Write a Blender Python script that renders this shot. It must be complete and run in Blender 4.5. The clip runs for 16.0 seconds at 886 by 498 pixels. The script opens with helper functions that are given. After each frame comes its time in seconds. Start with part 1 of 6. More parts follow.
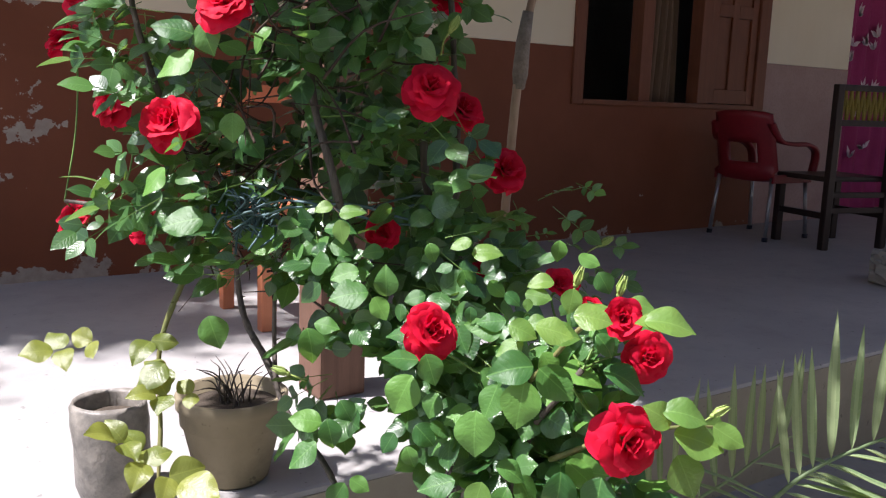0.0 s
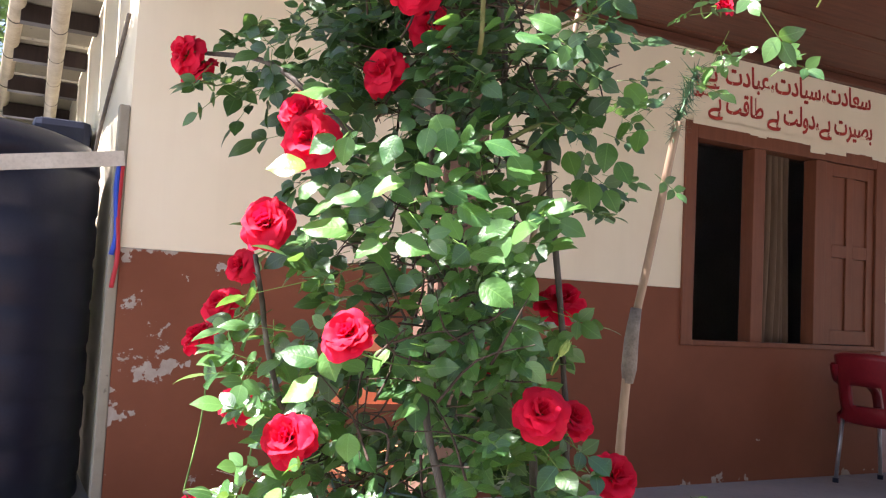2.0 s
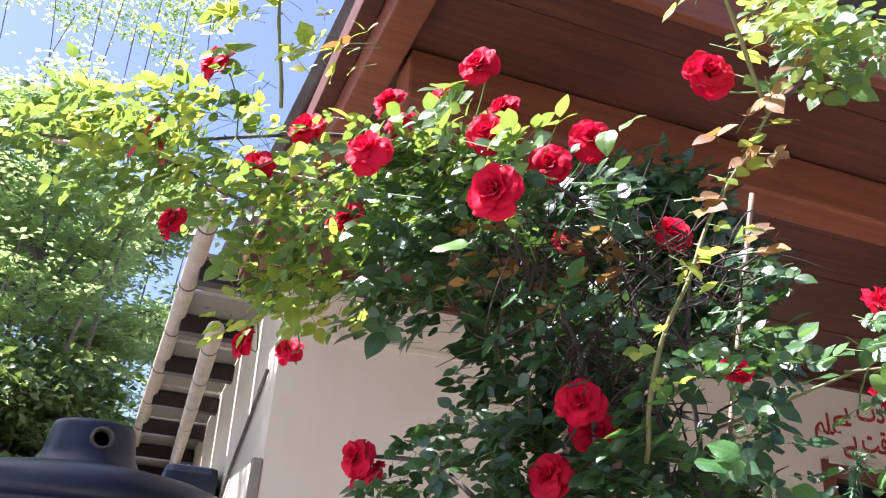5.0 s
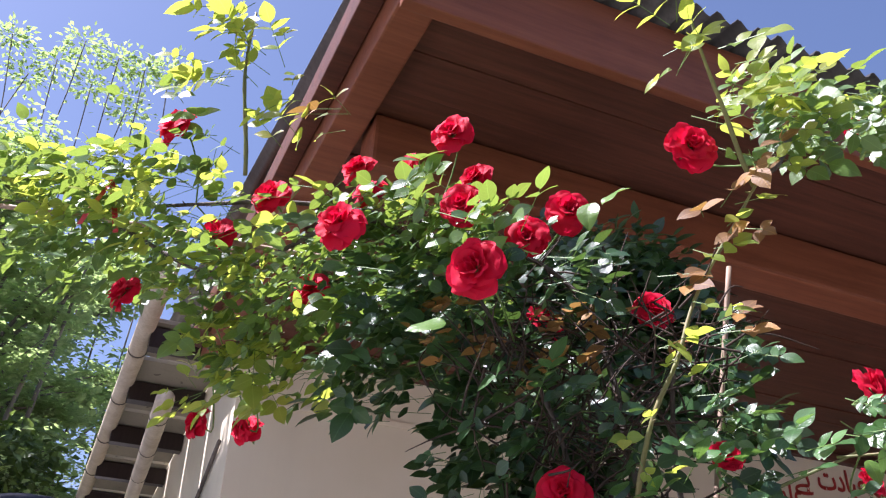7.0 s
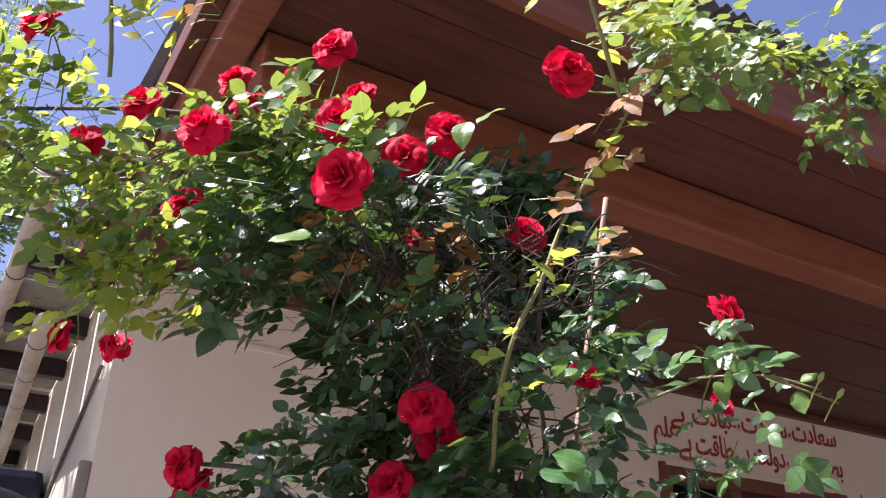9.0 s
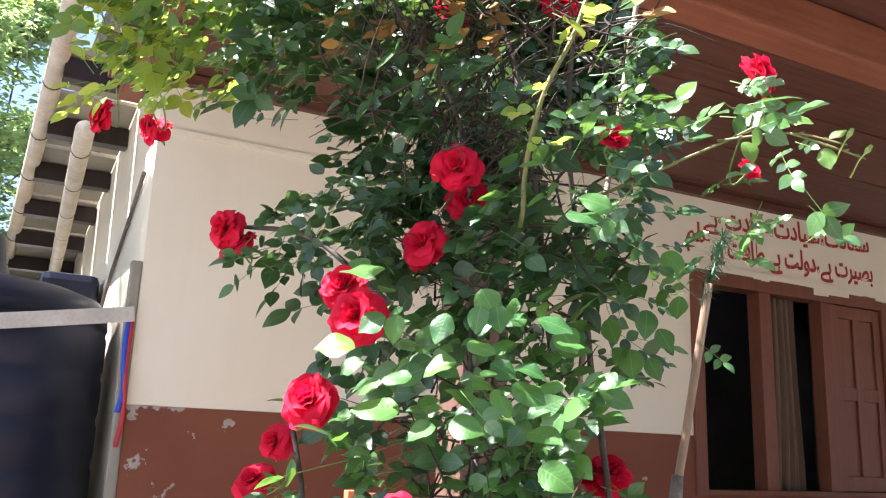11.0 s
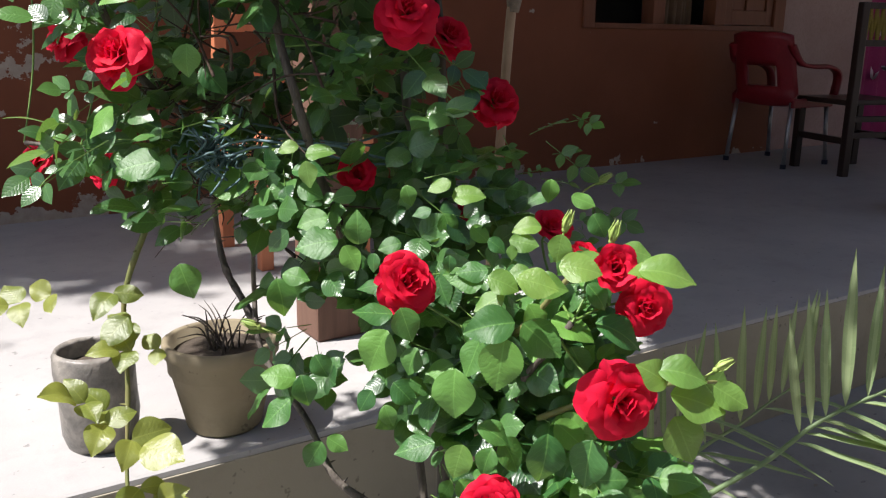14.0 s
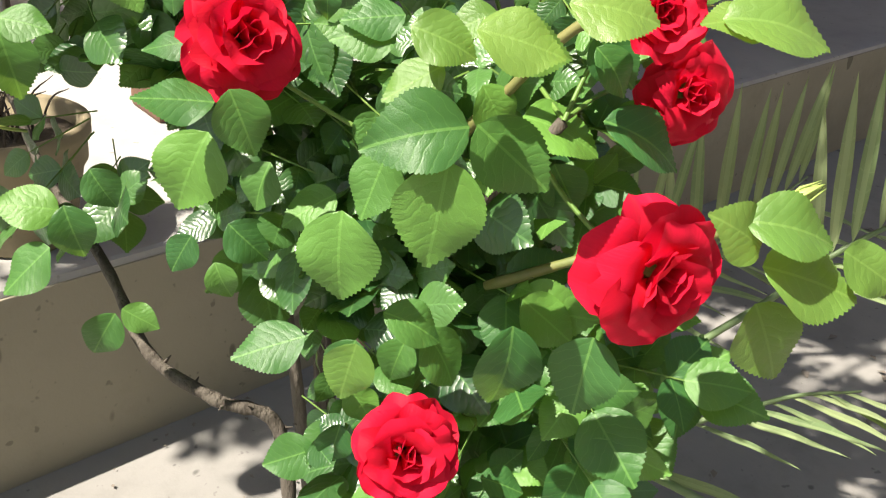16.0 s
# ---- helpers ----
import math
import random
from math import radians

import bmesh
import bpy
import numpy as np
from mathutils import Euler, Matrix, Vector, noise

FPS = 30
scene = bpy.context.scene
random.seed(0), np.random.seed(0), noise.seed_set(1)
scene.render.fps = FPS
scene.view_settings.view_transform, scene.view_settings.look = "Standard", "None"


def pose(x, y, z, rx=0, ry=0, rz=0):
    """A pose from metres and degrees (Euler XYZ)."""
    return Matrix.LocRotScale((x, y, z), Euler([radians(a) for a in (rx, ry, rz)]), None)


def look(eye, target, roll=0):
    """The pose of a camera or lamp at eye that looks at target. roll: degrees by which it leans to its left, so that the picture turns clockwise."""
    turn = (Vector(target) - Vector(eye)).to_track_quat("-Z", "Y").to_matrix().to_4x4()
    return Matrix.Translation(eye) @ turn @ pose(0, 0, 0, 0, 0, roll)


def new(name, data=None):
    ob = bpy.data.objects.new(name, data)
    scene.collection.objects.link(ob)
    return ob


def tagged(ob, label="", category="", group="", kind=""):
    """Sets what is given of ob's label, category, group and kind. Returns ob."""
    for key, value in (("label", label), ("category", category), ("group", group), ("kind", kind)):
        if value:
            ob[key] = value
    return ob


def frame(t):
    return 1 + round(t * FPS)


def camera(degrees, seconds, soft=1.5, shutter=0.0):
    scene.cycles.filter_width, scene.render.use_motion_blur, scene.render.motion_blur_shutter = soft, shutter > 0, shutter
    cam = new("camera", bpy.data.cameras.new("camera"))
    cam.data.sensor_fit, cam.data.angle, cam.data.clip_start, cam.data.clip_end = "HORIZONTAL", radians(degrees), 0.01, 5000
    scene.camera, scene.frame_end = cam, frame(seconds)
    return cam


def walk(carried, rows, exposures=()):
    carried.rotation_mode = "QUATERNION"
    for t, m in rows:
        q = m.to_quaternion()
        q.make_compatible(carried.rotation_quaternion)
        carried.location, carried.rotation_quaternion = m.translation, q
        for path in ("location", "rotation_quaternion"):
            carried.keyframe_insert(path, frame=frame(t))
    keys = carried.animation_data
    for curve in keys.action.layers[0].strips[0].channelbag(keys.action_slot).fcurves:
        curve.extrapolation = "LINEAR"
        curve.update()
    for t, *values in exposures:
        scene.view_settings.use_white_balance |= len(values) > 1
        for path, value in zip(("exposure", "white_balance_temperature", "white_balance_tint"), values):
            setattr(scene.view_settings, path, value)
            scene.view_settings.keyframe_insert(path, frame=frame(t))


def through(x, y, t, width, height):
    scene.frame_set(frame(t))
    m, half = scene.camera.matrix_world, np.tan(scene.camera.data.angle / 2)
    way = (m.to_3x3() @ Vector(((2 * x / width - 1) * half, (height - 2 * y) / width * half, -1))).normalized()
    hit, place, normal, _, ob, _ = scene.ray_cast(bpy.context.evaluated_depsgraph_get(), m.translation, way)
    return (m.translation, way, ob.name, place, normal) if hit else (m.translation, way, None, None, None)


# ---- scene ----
cam = camera(53.9, 16.0, 1.2)
PATH = [
    (0, (-0.11, -0.015, 0.873), (1.013, 1.606, 0.537), 2.0),
    (0.5, (-0.07, -0.015, 0.921), (0.894, 1.722, 0.687), 2.4),
    (1, (-0.08, -0.017, 0.959), (0.853, 1.749, 0.839), 2.3),
    (1.5, (-0.097, -0.012, 0.99), (0.831, 1.76, 0.994), 2.4),
    (2, (-0.134, -0.026, 1.028), (0.781, 1.746, 1.166), 2.9),
    (2.5, (-0.16, -0.047, 1.053), (0.745, 1.716, 1.323), 3.3),
    (3, (-0.189, -0.06, 1.079), (0.672, 1.699, 1.484), 3.7),
    (3.5, (-0.207, -0.062, 1.1), (0.573, 1.705, 1.618), 3.4),
    (4, (-0.224, -0.057, 1.115), (0.479, 1.705, 1.747), 3.8),
    (4.5, (-0.246, -0.052, 1.127), (0.381, 1.7, 1.861), 4.3),
    (4.7, (-0.254, -0.058, 1.133), (0.35, 1.684, 1.908), 4.3),
    (6.8, (-0.277, 0.02, 1.194), (0.327, 1.672, 2.146), 3.4),
    (7, (-0.272, 0.015, 1.196), (0.391, 1.641, 2.153), 3.0),
    (7.5, (-0.251, 0.015, 1.197), (0.513, 1.597, 2.153), 2.4),
    (8, (-0.237, 0.011, 1.196), (0.585, 1.56, 2.158), 1.9),
    (8.5, (-0.218, 0.006, 1.194), (0.667, 1.533, 2.135), 1.4),
    (9, (-0.21, 0.016, 1.173), (0.677, 1.599, 2.014), 2.0),
    (9.5, (-0.208, 0.032, 1.15), (0.618, 1.706, 1.865), 2.5),
    (9.7, (-0.204, 0.038, 1.144), (0.616, 1.733, 1.819), 2.4),
    (11.8, (-0.198, -0.017, 1.045), (0.738, 1.724, 1.351), 1.9),
    (12, (-0.202, -0.023, 1.041), (0.736, 1.725, 1.299), 1.8),
    (12.5, (-0.163, 0.009, 0.996), (0.811, 1.755, 1.072), 1.4),
    (13, (-0.125, 0.019, 0.957), (0.907, 1.729, 0.847), 1.1),
    (13.5, (-0.079, 0.04, 0.918), (0.981, 1.714, 0.639), 0.6),
    (14, (-0.013, 0.043, 0.872), (1.063, 1.655, 0.378), 1.0),
    (14.5, (0.033, 0.038, 0.828), (1.109, 1.589, 0.164), 1.9),
    (15, (0.055, 0.12, 0.78), (1.194, 1.585, 0.036), 3.4),
    (15.5, (0.133, 0.304, 0.756), (1.362, 1.635, -0.092), 4.2),
    (16, (0.245, 0.421, 0.73), (1.435, 1.706, -0.237), 4.6),
]
EXPOSURES = [(0, 1.16, 6050, 21), (0.5, 1.37, 5950, 24), (1.0, 1.92, 6000, 26), (1.5, 2.28, 6150, 25), (2.5, 2.58, 6200, 22), (3.5, 2.55, 6150, 21), (4.7, 2.1, 5700, 28), (7, 1.36, 5750, 29), (8.5, 1.34, 5700, 34), (9.0, 1.4, 5950, 38), (9.5, 1.88, 5750, 35), (9.7, 2.02, 5750, 33), (11.8, 2.45, 6000, 18), (12.5, 2.32, 5950, 20), (13.0, 2.05, 5950, 24), (13.5, 1.56, 6000, 21), (14.0, 0.98, 6200, 16), (14.5, 1.1, 6300, 12), (15, 1.29, 6400, 12), (15.5, 1.34, 6600, 11), (16, 1.32, 6950, 10)]
walk(cam, [(t, look(eye, target, roll)) for t, eye, target, roll in PATH], EXPOSURES)

# ---- light ----
SUN_TO = Vector((-0.49, 0.13, 0.862)).normalized()
world = bpy.data.worlds.new("sky")
scene.world = world
world.use_nodes = True
wn = world.node_tree.nodes
wl = world.node_tree.links
sky = wn.new("ShaderNodeTexSky")
sky.sky_type = "NISHITA"
sky.sun_disc = False
sky.dust_density = 2.0
sky.sun_elevation = math.asin(SUN_TO.z)
sky.sun_rotation = math.atan2(SUN_TO.x, SUN_TO.y)
wn["Background"].inputs[1].default_value = 0.067
wl.new(sky.outputs[0], wn["Background"].inputs[0])
sun = new("sun", bpy.data.lights.new("sun", "SUN"))
sun.data.energy = 5.0
sun.data.angle = radians(0.55)
sun.data.color = (1.0, 0.95, 0.87)
sun.matrix_world = look((0, 0, 8), Vector((0, 0, 8)) - SUN_TO)


# ---- materials ----
class Mat:
    """A small builder of node materials."""

    def __init__(self, name):
        self.m = bpy.data.materials.new(name)
        self.m.use_nodes = True
        self.t = self.m.node_tree
        self.n, self.l = self.t.nodes, self.t.links
        self.b = self.n["Principled BSDF"]
        self.out = self.n["Material Output"]

    def add(self, kind, **kw):
        node = self.n.new(kind)
        for k, v in kw.items():
            node.inputs[k.replace("_", " ")].default_value = v
        return node

    def coords(self, what="Object"):
        return self.n.new("ShaderNodeTexCoord").outputs[what]

    def mapped(self, src, scale):
        mp = self.n.new("ShaderNodeMapping")
        mp.inputs["Scale"].default_value = scale
        self.l.new(src, mp.inputs["Vector"])
        return mp.outputs[0]

    def noise(self, src, scale, detail=5.0, rough=0.6):
        nz = self.add("ShaderNodeTexNoise", Scale=scale, Detail=detail, Roughness=rough)
        self.l.new(src, nz.inputs["Vector"])
        return nz.outputs["Fac"]

    def ramp(self, src, *stops):
        r = self.n.new("ShaderNodeValToRGB")
        e = r.color_ramp.elements
        while len(e) < len(stops):
            e.new(0.5)
        for el, (p, c) in zip(e, stops):
            el.position = p
            el.color = (*c, 1) if len(c) == 3 else c
        self.l.new(src, r.inputs[0])
        return r.outputs[0]

    def mix(self, fac, a, b, kind="MIX"):
        x = self.n.new("ShaderNodeMix")
        x.data_type = "RGBA"
        x.blend_type = kind
        for slot, v in ((0, fac), (6, a), (7, b)):
            if isinstance(v, (int, float)):
                x.inputs[slot].default_value = v
            elif isinstance(v, tuple):
                x.inputs[slot].default_value = (*v, 1)
            else:
                self.l.new(v, x.inputs[slot])
        return x.outputs[2]

    def math(self, op, a, b=0.0):
        x = self.n.new("ShaderNodeMath")
        x.operation = op
        for i, v in enumerate((a, b)):
            if isinstance(v, (int, float)):
                x.inputs[i].default_value = v
            else:
                self.l.new(v, x.inputs[i])
        return x.outputs[0]

    def bump(self, src, strength, distance=0.01):
        bp = self.add("ShaderNodeBump", Strength=strength, Distance=distance)
        self.l.new(src, bp.inputs["Height"])
        self.l.new(bp.outputs[0], self.b.inputs["Normal"])
        return bp

    def color(self, src):
        if isinstance(src, tuple):
            self.b.inputs["Base Color"].default_value = (*src, 1)
        else:
            self.l.new(src, self.b.inputs["Base Color"])

    def gloss(self, rough, metal=0.0, spec=0.5):
        if isinstance(rough, (int, float)):
            self.b.inputs["Roughness"].default_value = rough
        else:
            self.l.new(rough, self.b.inputs["Roughness"])
        self.b.inputs["Metallic"].default_value = metal
        self.b.inputs["Specular IOR Level"].default_value = spec


def mottled(name, c1, c2, scale=3.0, fine=60.0, rough=0.7, metal=0.0, bump=0.15, spec=0.4, stretch=(1, 1, 1)):
    """Paint, plaster, plastic: two colours mixed at two scales, with a fine relief."""
    k = Mat(name)
    v = k.mapped(k.coords(), stretch)
    big = k.noise(v, scale)
    small = k.noise(v, fine, 3.0)
    base = k.mix(k.ramp(big, (0.3, (0, 0, 0)), (0.7, (1, 1, 1))), c1, c2)
    dark = tuple(x * 0.72 for x in c1)
    base = k.mix(k.math("MULTIPLY", k.ramp(small, (0.45, (0, 0, 0)), (0.75, (1, 1, 1))), 0.45), base, dark)
    k.color(base)
    k.gloss(rough, metal, spec)
    k.bump(small, bump, 0.004)
    return k.m


def plain_paint(name, c1, c2):
    """Smooth wall paint with broad, soft changes of tone and faint streaks."""
    k = Mat(name)
    v = k.coords()
    big = k.noise(v, 1.4, 4.0)
    run = k.noise(k.mapped(v, (9, 9, 0.6)), 1.0, 5.0)
    base = k.mix(k.ramp(big, (0.3, (0, 0, 0)), (0.7, (1, 1, 1))), c1, c2)
    base = k.mix(k.math("MULTIPLY", k.ramp(run, (0.5, (0, 0, 0)), (0.8, (1, 1, 1))), 0.16), base, tuple(x * 0.8 for x in c1))
    k.color(base)
    k.gloss(0.7, 0.0, 0.35)
    k.bump(k.noise(v, 45.0, 3.0), 0.03, 0.004)
    return k.m


def leafy(name, dark, light, rnd, rough=0.38, through=0.35, glow=(0.30, 0.42, 0.05), spec=0.5):
    """Leaf: colour varies from leaf to leaf, pale veins, gloss on top, light passes through."""
    k = Mat(name)
    if rnd == "island":
        r = k.n.new("ShaderNodeNewGeometry").outputs["Random Per Island"]
    else:
        r = k.n.new("ShaderNodeObjectInfo").outputs["Random"]
    uv = k.coords("UV")
    sep = k.n.new("ShaderNodeSeparateXYZ")
    k.l.new(uv, sep.inputs[0])
    u = k.math("ABSOLUTE", k.math("SUBTRACT", sep.outputs[0], 0.5))
    # side veins run forward from the midrib
    bend = k.math("MULTIPLY", k.noise(uv, 3.5, 2.0), k.math("ADD", k.math("MULTIPLY", r, 0.25), 0.12))
    ph = k.math("ADD", k.math("SUBTRACT", sep.outputs[1], k.math("MULTIPLY", u, 0.75)), bend)
    wave = k.math("ABSOLUTE", k.math("SINE", k.math("MULTIPLY", ph, 24.0)))
    vein = k.math("MAXIMUM", k.math("LESS_THAN", u, 0.014), k.math("MULTIPLY", k.math("LESS_THAN", wave, 0.12), 0.45))
    base = k.mix(k.math("POWER", r, 1.5), dark, light)
    nz = k.noise(k.coords("Object"), 70.0, 3.0)
    base = k.mix(k.math("MULTIPLY", nz, 0.30), base, tuple(x * 0.55 for x in dark))
    base = k.mix(k.math("MULTIPLY", vein, 0.28), base, tuple(min(1, x * 1.5 + 0.03) for x in light))
    k.color(base)
    k.gloss(k.math("ADD", k.math("MULTIPLY", nz, 0.2), rough - 0.1), 0.0, spec)
    k.bump(k.math("ADD", k.math("POWER", wave, 0.6), k.math("MULTIPLY", nz, 1.4)), 0.25, 0.0011)
    tr = k.n.new("ShaderNodeBsdfTranslucent")
    k.l.new(k.mix(0.6, base, glow), tr.inputs["Color"])
    mx = k.n.new("ShaderNodeMixShader")
    mx.inputs[0].default_value = through
    k.l.new(k.b.outputs[0], mx.inputs[1])
    k.l.new(tr.outputs[0], mx.inputs[2])
    k.l.new(mx.outputs[0], k.out.inputs[0])
    return k.m


def petal_material():
    k = Mat("rose_petal")
    r = k.n.new("ShaderNodeNewGeometry").outputs["Random Per Island"]
    o = k.n.new("ShaderNodeObjectInfo").outputs["Random"]
    base = k.mix(r, (0.58, 0.004, 0.026), (0.86, 0.012, 0.060))
    base = k.mix(k.math("MULTIPLY", o, 0.35), base, (0.50, 0.004, 0.035))
    uv = k.coords("UV")
    streak = k.noise(k.mapped(uv, (40, 3, 1)), 1.0, 3.0)
    base = k.mix(k.math("MULTIPLY", streak, 0.35), base, (0.24, 0.001, 0.006))
    k.color(base)
    k.gloss(0.62, 0.0, 0.18)
    k.b.inputs["Sheen Weight"].default_value = 0.12
    k.b.inputs["Sheen Tint"].default_value = (1.0, 0.25, 0.35, 1)
    k.bump(streak, 0.2, 0.002)
    tr = k.n.new("ShaderNodeBsdfTranslucent")
    tr.inputs["Color"].default_value = (0.85, 0.012, 0.065, 1)
    mx = k.n.new("ShaderNodeMixShader")
    mx.inputs[0].default_value = 0.32
    k.l.new(k.b.outputs[0], mx.inputs[1])
    k.l.new(tr.outputs[0], mx.inputs[2])
    k.l.new(mx.outputs[0], k.out.inputs[0])
    return k.m


def concrete(name, c1, c2, stain, rough=0.8, dashes=False):
    k = Mat(name)
    v = k.coords()
    big = k.noise(v, 1.3, 6.0, 0.65)
    mid = k.noise(v, 7.0, 6.0, 0.7)
    fine = k.noise(v, 160.0, 3.0)
    base = k.mix(k.ramp(big, (0.3, (0, 0, 0)), (0.7, (1, 1, 1))), c1, c2)
    base = k.mix(k.math("MULTIPLY", k.ramp(mid, (0.5, (0, 0, 0)), (0.8, (1, 1, 1))), 0.5), base, stain)
    specks = k.ramp(k.noise(v, 34.0, 2.0), (0.68, (0, 0, 0)), (0.73, (1, 1, 1)))
    base = k.mix(k.math("MULTIPLY", specks, 0.5), base, tuple(x * 0.45 for x in stain))
    if dashes:
        # a second set of small dark marks, from stretched noise
        sl = k.ramp(k.noise(k.mapped(v, (16, 16, 7)), 1.0, 1.0), (0.73, (0, 0, 0)), (0.76, (1, 1, 1)))
        base = k.mix(k.math("MULTIPLY", sl, 0.6), base, tuple(x * 0.35 for x in stain))
    k.color(base)
    k.gloss(rough, 0.0, 0.3)
    k.bump(k.math("ADD", k.math("MULTIPLY", mid, 1.0), k.math("MULTIPLY", fine, 0.2)), 0.2, 0.01)
    return k.m


def timber(name, c1, c2, rough=0.6, along=0, bump=0.3):
    k = Mat(name)
    s = [14.0, 14.0, 14.0]
    s[along] = 0.9
    v = k.mapped(k.coords(), tuple(s))
    grain = k.noise(v, 2.0, 6.0, 0.7)
    worn = k.noise(k.coords(), 4.0, 5.0)
    base = k.mix(k.ramp(grain, (0.3, (0, 0, 0)), (0.7, (1, 1, 1))), c1, c2)
    base = k.mix(k.math("MULTIPLY", k.ramp(worn, (0.5, (0, 0, 0)), (0.75, (1, 1, 1))), 0.35), base, tuple(x * 0.55 for x in c1))
    k.color(base)
    k.gloss(rough, 0.0, 0.35)
    k.bump(grain, bump, 0.006)
    return k.m


def peeling_paint():
    """Brown wall paint, peeled to pale plaster in patches near the house corner and the floor."""
    k = Mat("brown_wall_paint")
    v = k.coords()
    sep = k.n.new("ShaderNodeSeparateXYZ")
    k.l.new(v, sep.inputs[0])
    nz = k.noise(v, 7.0, 8.0, 0.62)
    low = k.ramp(sep.outputs[2], (0.012, (0.25, 0.25, 0.25)), (0.12, (0.0, 0.0, 0.0)))
    near = k.ramp(k.math("MULTIPLY", sep.outputs[0], 0.4), (0.17, (0.14, 0.14, 0.14)), (0.46, (0.0, 0.0, 0.0)))
    mask = k.math("ADD", nz, k.math("ADD", k.math("MULTIPLY", low, k.ramp(k.math("MULTIPLY", sep.outputs[0], 0.25), (0.1, (0.8, 0.8, 0.8)), (0.45, (0.5, 0.5, 0.5)))), near))
    chip = k.ramp(mask, (0.705, (0, 0, 0)), (0.715, (1, 1, 1)))
    tone = k.noise(v, 2.2, 5.0)
    paint = k.mix(k.ramp(tone, (0.3, (0, 0, 0)), (0.7, (1, 1, 1))), (0.170, 0.052, 0.022), (0.210, 0.068, 0.031))
    plaster = k.mix(k.noise(v, 26.0), (0.50, 0.46, 0.40), (0.24, 0.18, 0.14))
    k.color(k.mix(chip, paint, plaster))
    k.gloss(0.62, 0.0, 0.35)
    k.bump(k.math("SUBTRACT", k.math("MULTIPLY", k.noise(v, 70.0, 3.0), 0.3), chip), 0.4, 0.004)
    return k.m


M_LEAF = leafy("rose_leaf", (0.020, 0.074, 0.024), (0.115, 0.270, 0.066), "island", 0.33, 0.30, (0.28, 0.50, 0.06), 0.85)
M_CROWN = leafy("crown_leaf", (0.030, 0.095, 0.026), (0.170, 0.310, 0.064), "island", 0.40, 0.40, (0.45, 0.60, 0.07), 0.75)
# rose leaf again, with the shade inside the bush put into its colour
M_LEAF_SHADE = leafy("rose_leaf_shaded", (0.012, 0.046, 0.019), (0.066, 0.155, 0.042), "island", 0.36, 0.20, (0.22, 0.40, 0.05), 0.6)
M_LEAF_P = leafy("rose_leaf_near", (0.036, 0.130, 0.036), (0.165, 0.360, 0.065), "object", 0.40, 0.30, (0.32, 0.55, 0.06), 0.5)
M_YOUNG = leafy("young_leaf", (0.17, 0.30, 0.05), (0.39, 0.41, 0.08), "island", 0.4, 0.55, (0.72, 0.80, 0.08))
M_DRY = leafy("withered_leaf", (0.16, 0.08, 0.03), (0.48, 0.26, 0.06), "island", 0.6, 0.3, (0.6, 0.35, 0.08))
M_PALM = leafy("palm_leaf", (0.19, 0.28, 0.13), (0.33, 0.40, 0.20), "object", 0.5, 0.3, (0.35, 0.42, 0.08))
M_TREE = leafy("tree_leaf", (0.26, 0.38, 0.16), (0.50, 0.60, 0.28), "island", 0.6, 0.58, (0.46, 0.62, 0.18), 0.2)
M_TREE_D = leafy("dark_tree_leaf", (0.05, 0.10, 0.035), (0.13, 0.21, 0.06), "island", 0.45, 0.3)
M_PETAL = petal_material()
M_SEPAL = mottled("sepal_green", (0.10, 0.20, 0.04), (0.16, 0.26, 0.06), 20, 200, 0.5)
M_CANE = mottled("woody_cane", (0.045, 0.036, 0.028), (0.15, 0.13, 0.105), 26, 150, 0.8, bump=1.0, stretch=(1, 1, 0.3))
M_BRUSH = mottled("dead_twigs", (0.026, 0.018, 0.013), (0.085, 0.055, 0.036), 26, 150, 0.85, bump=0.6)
M_GREENCANE = mottled("green_cane", (0.13, 0.17, 0.05), (0.22, 0.18, 0.07), 10, 120, 0.55)
M_BARK = mottled("tree_bark", (0.11, 0.095, 0.08), (0.24, 0.21, 0.175), 5, 40, 0.9, bump=0.6, stretch=(1, 1, 0.3))
M_POLE = mottled("stripped_pole", (0.22, 0.14, 0.09), (0.42, 0.31, 0.21), 14, 90, 0.6, bump=0.3, stretch=(1, 1, 0.2))
M_FLOOR = concrete("veranda_concrete", (0.31, 0.302, 0.295), (0.40, 0.39, 0.37), (0.22, 0.216, 0.212), 0.62)
M_FACE = concrete("rendered_face", (0.27, 0.245, 0.185), (0.33, 0.30, 0.23), (0.19, 0.17, 0.13), 0.85, True)
M_YARD = concrete("yard_ground", (0.20, 0.195, 0.185), (0.27, 0.26, 0.245), (0.13, 0.125, 0.115), 0.9, True)
M_CREAM = plain_paint("cream_wall_paint", (0.785, 0.70, 0.51), (0.83, 0.755, 0.575))
M_BROWN = peeling_paint()
M_MAUVE = mottled("mauve_wall_paint", (0.34, 0.22, 0.20), (0.42, 0.30, 0.27), 2.5, 60, 0.6)
M_FRAME = timber("brown_painted_frame", (0.150, 0.048, 0.022), (0.200, 0.068, 0.032), 0.45, 2, 0.15)
M_SOFFIT = timber("soffit_timber", (0.072, 0.027, 0.016), (0.165, 0.060, 0.033), 0.5, 0)
M_BEAM = timber("beam_timber", (0.185, 0.058, 0.027), (0.31, 0.105, 0.048), 0.5, 0)
M_POST = timber("post_timber", (0.095, 0.050, 0.033), (0.165, 0.090, 0.060), 0.7, 2)
M_TIN = mottled("weathered_tin", (0.085, 0.080, 0.078), (0.17, 0.16, 0.15), 3, 50, 0.65, 0.4, 0.1)
M_TANK = mottled("black_plastic", (0.010, 0.014, 0.030), (0.020, 0.025, 0.048), 3, 80, 0.38, bump=0.06)
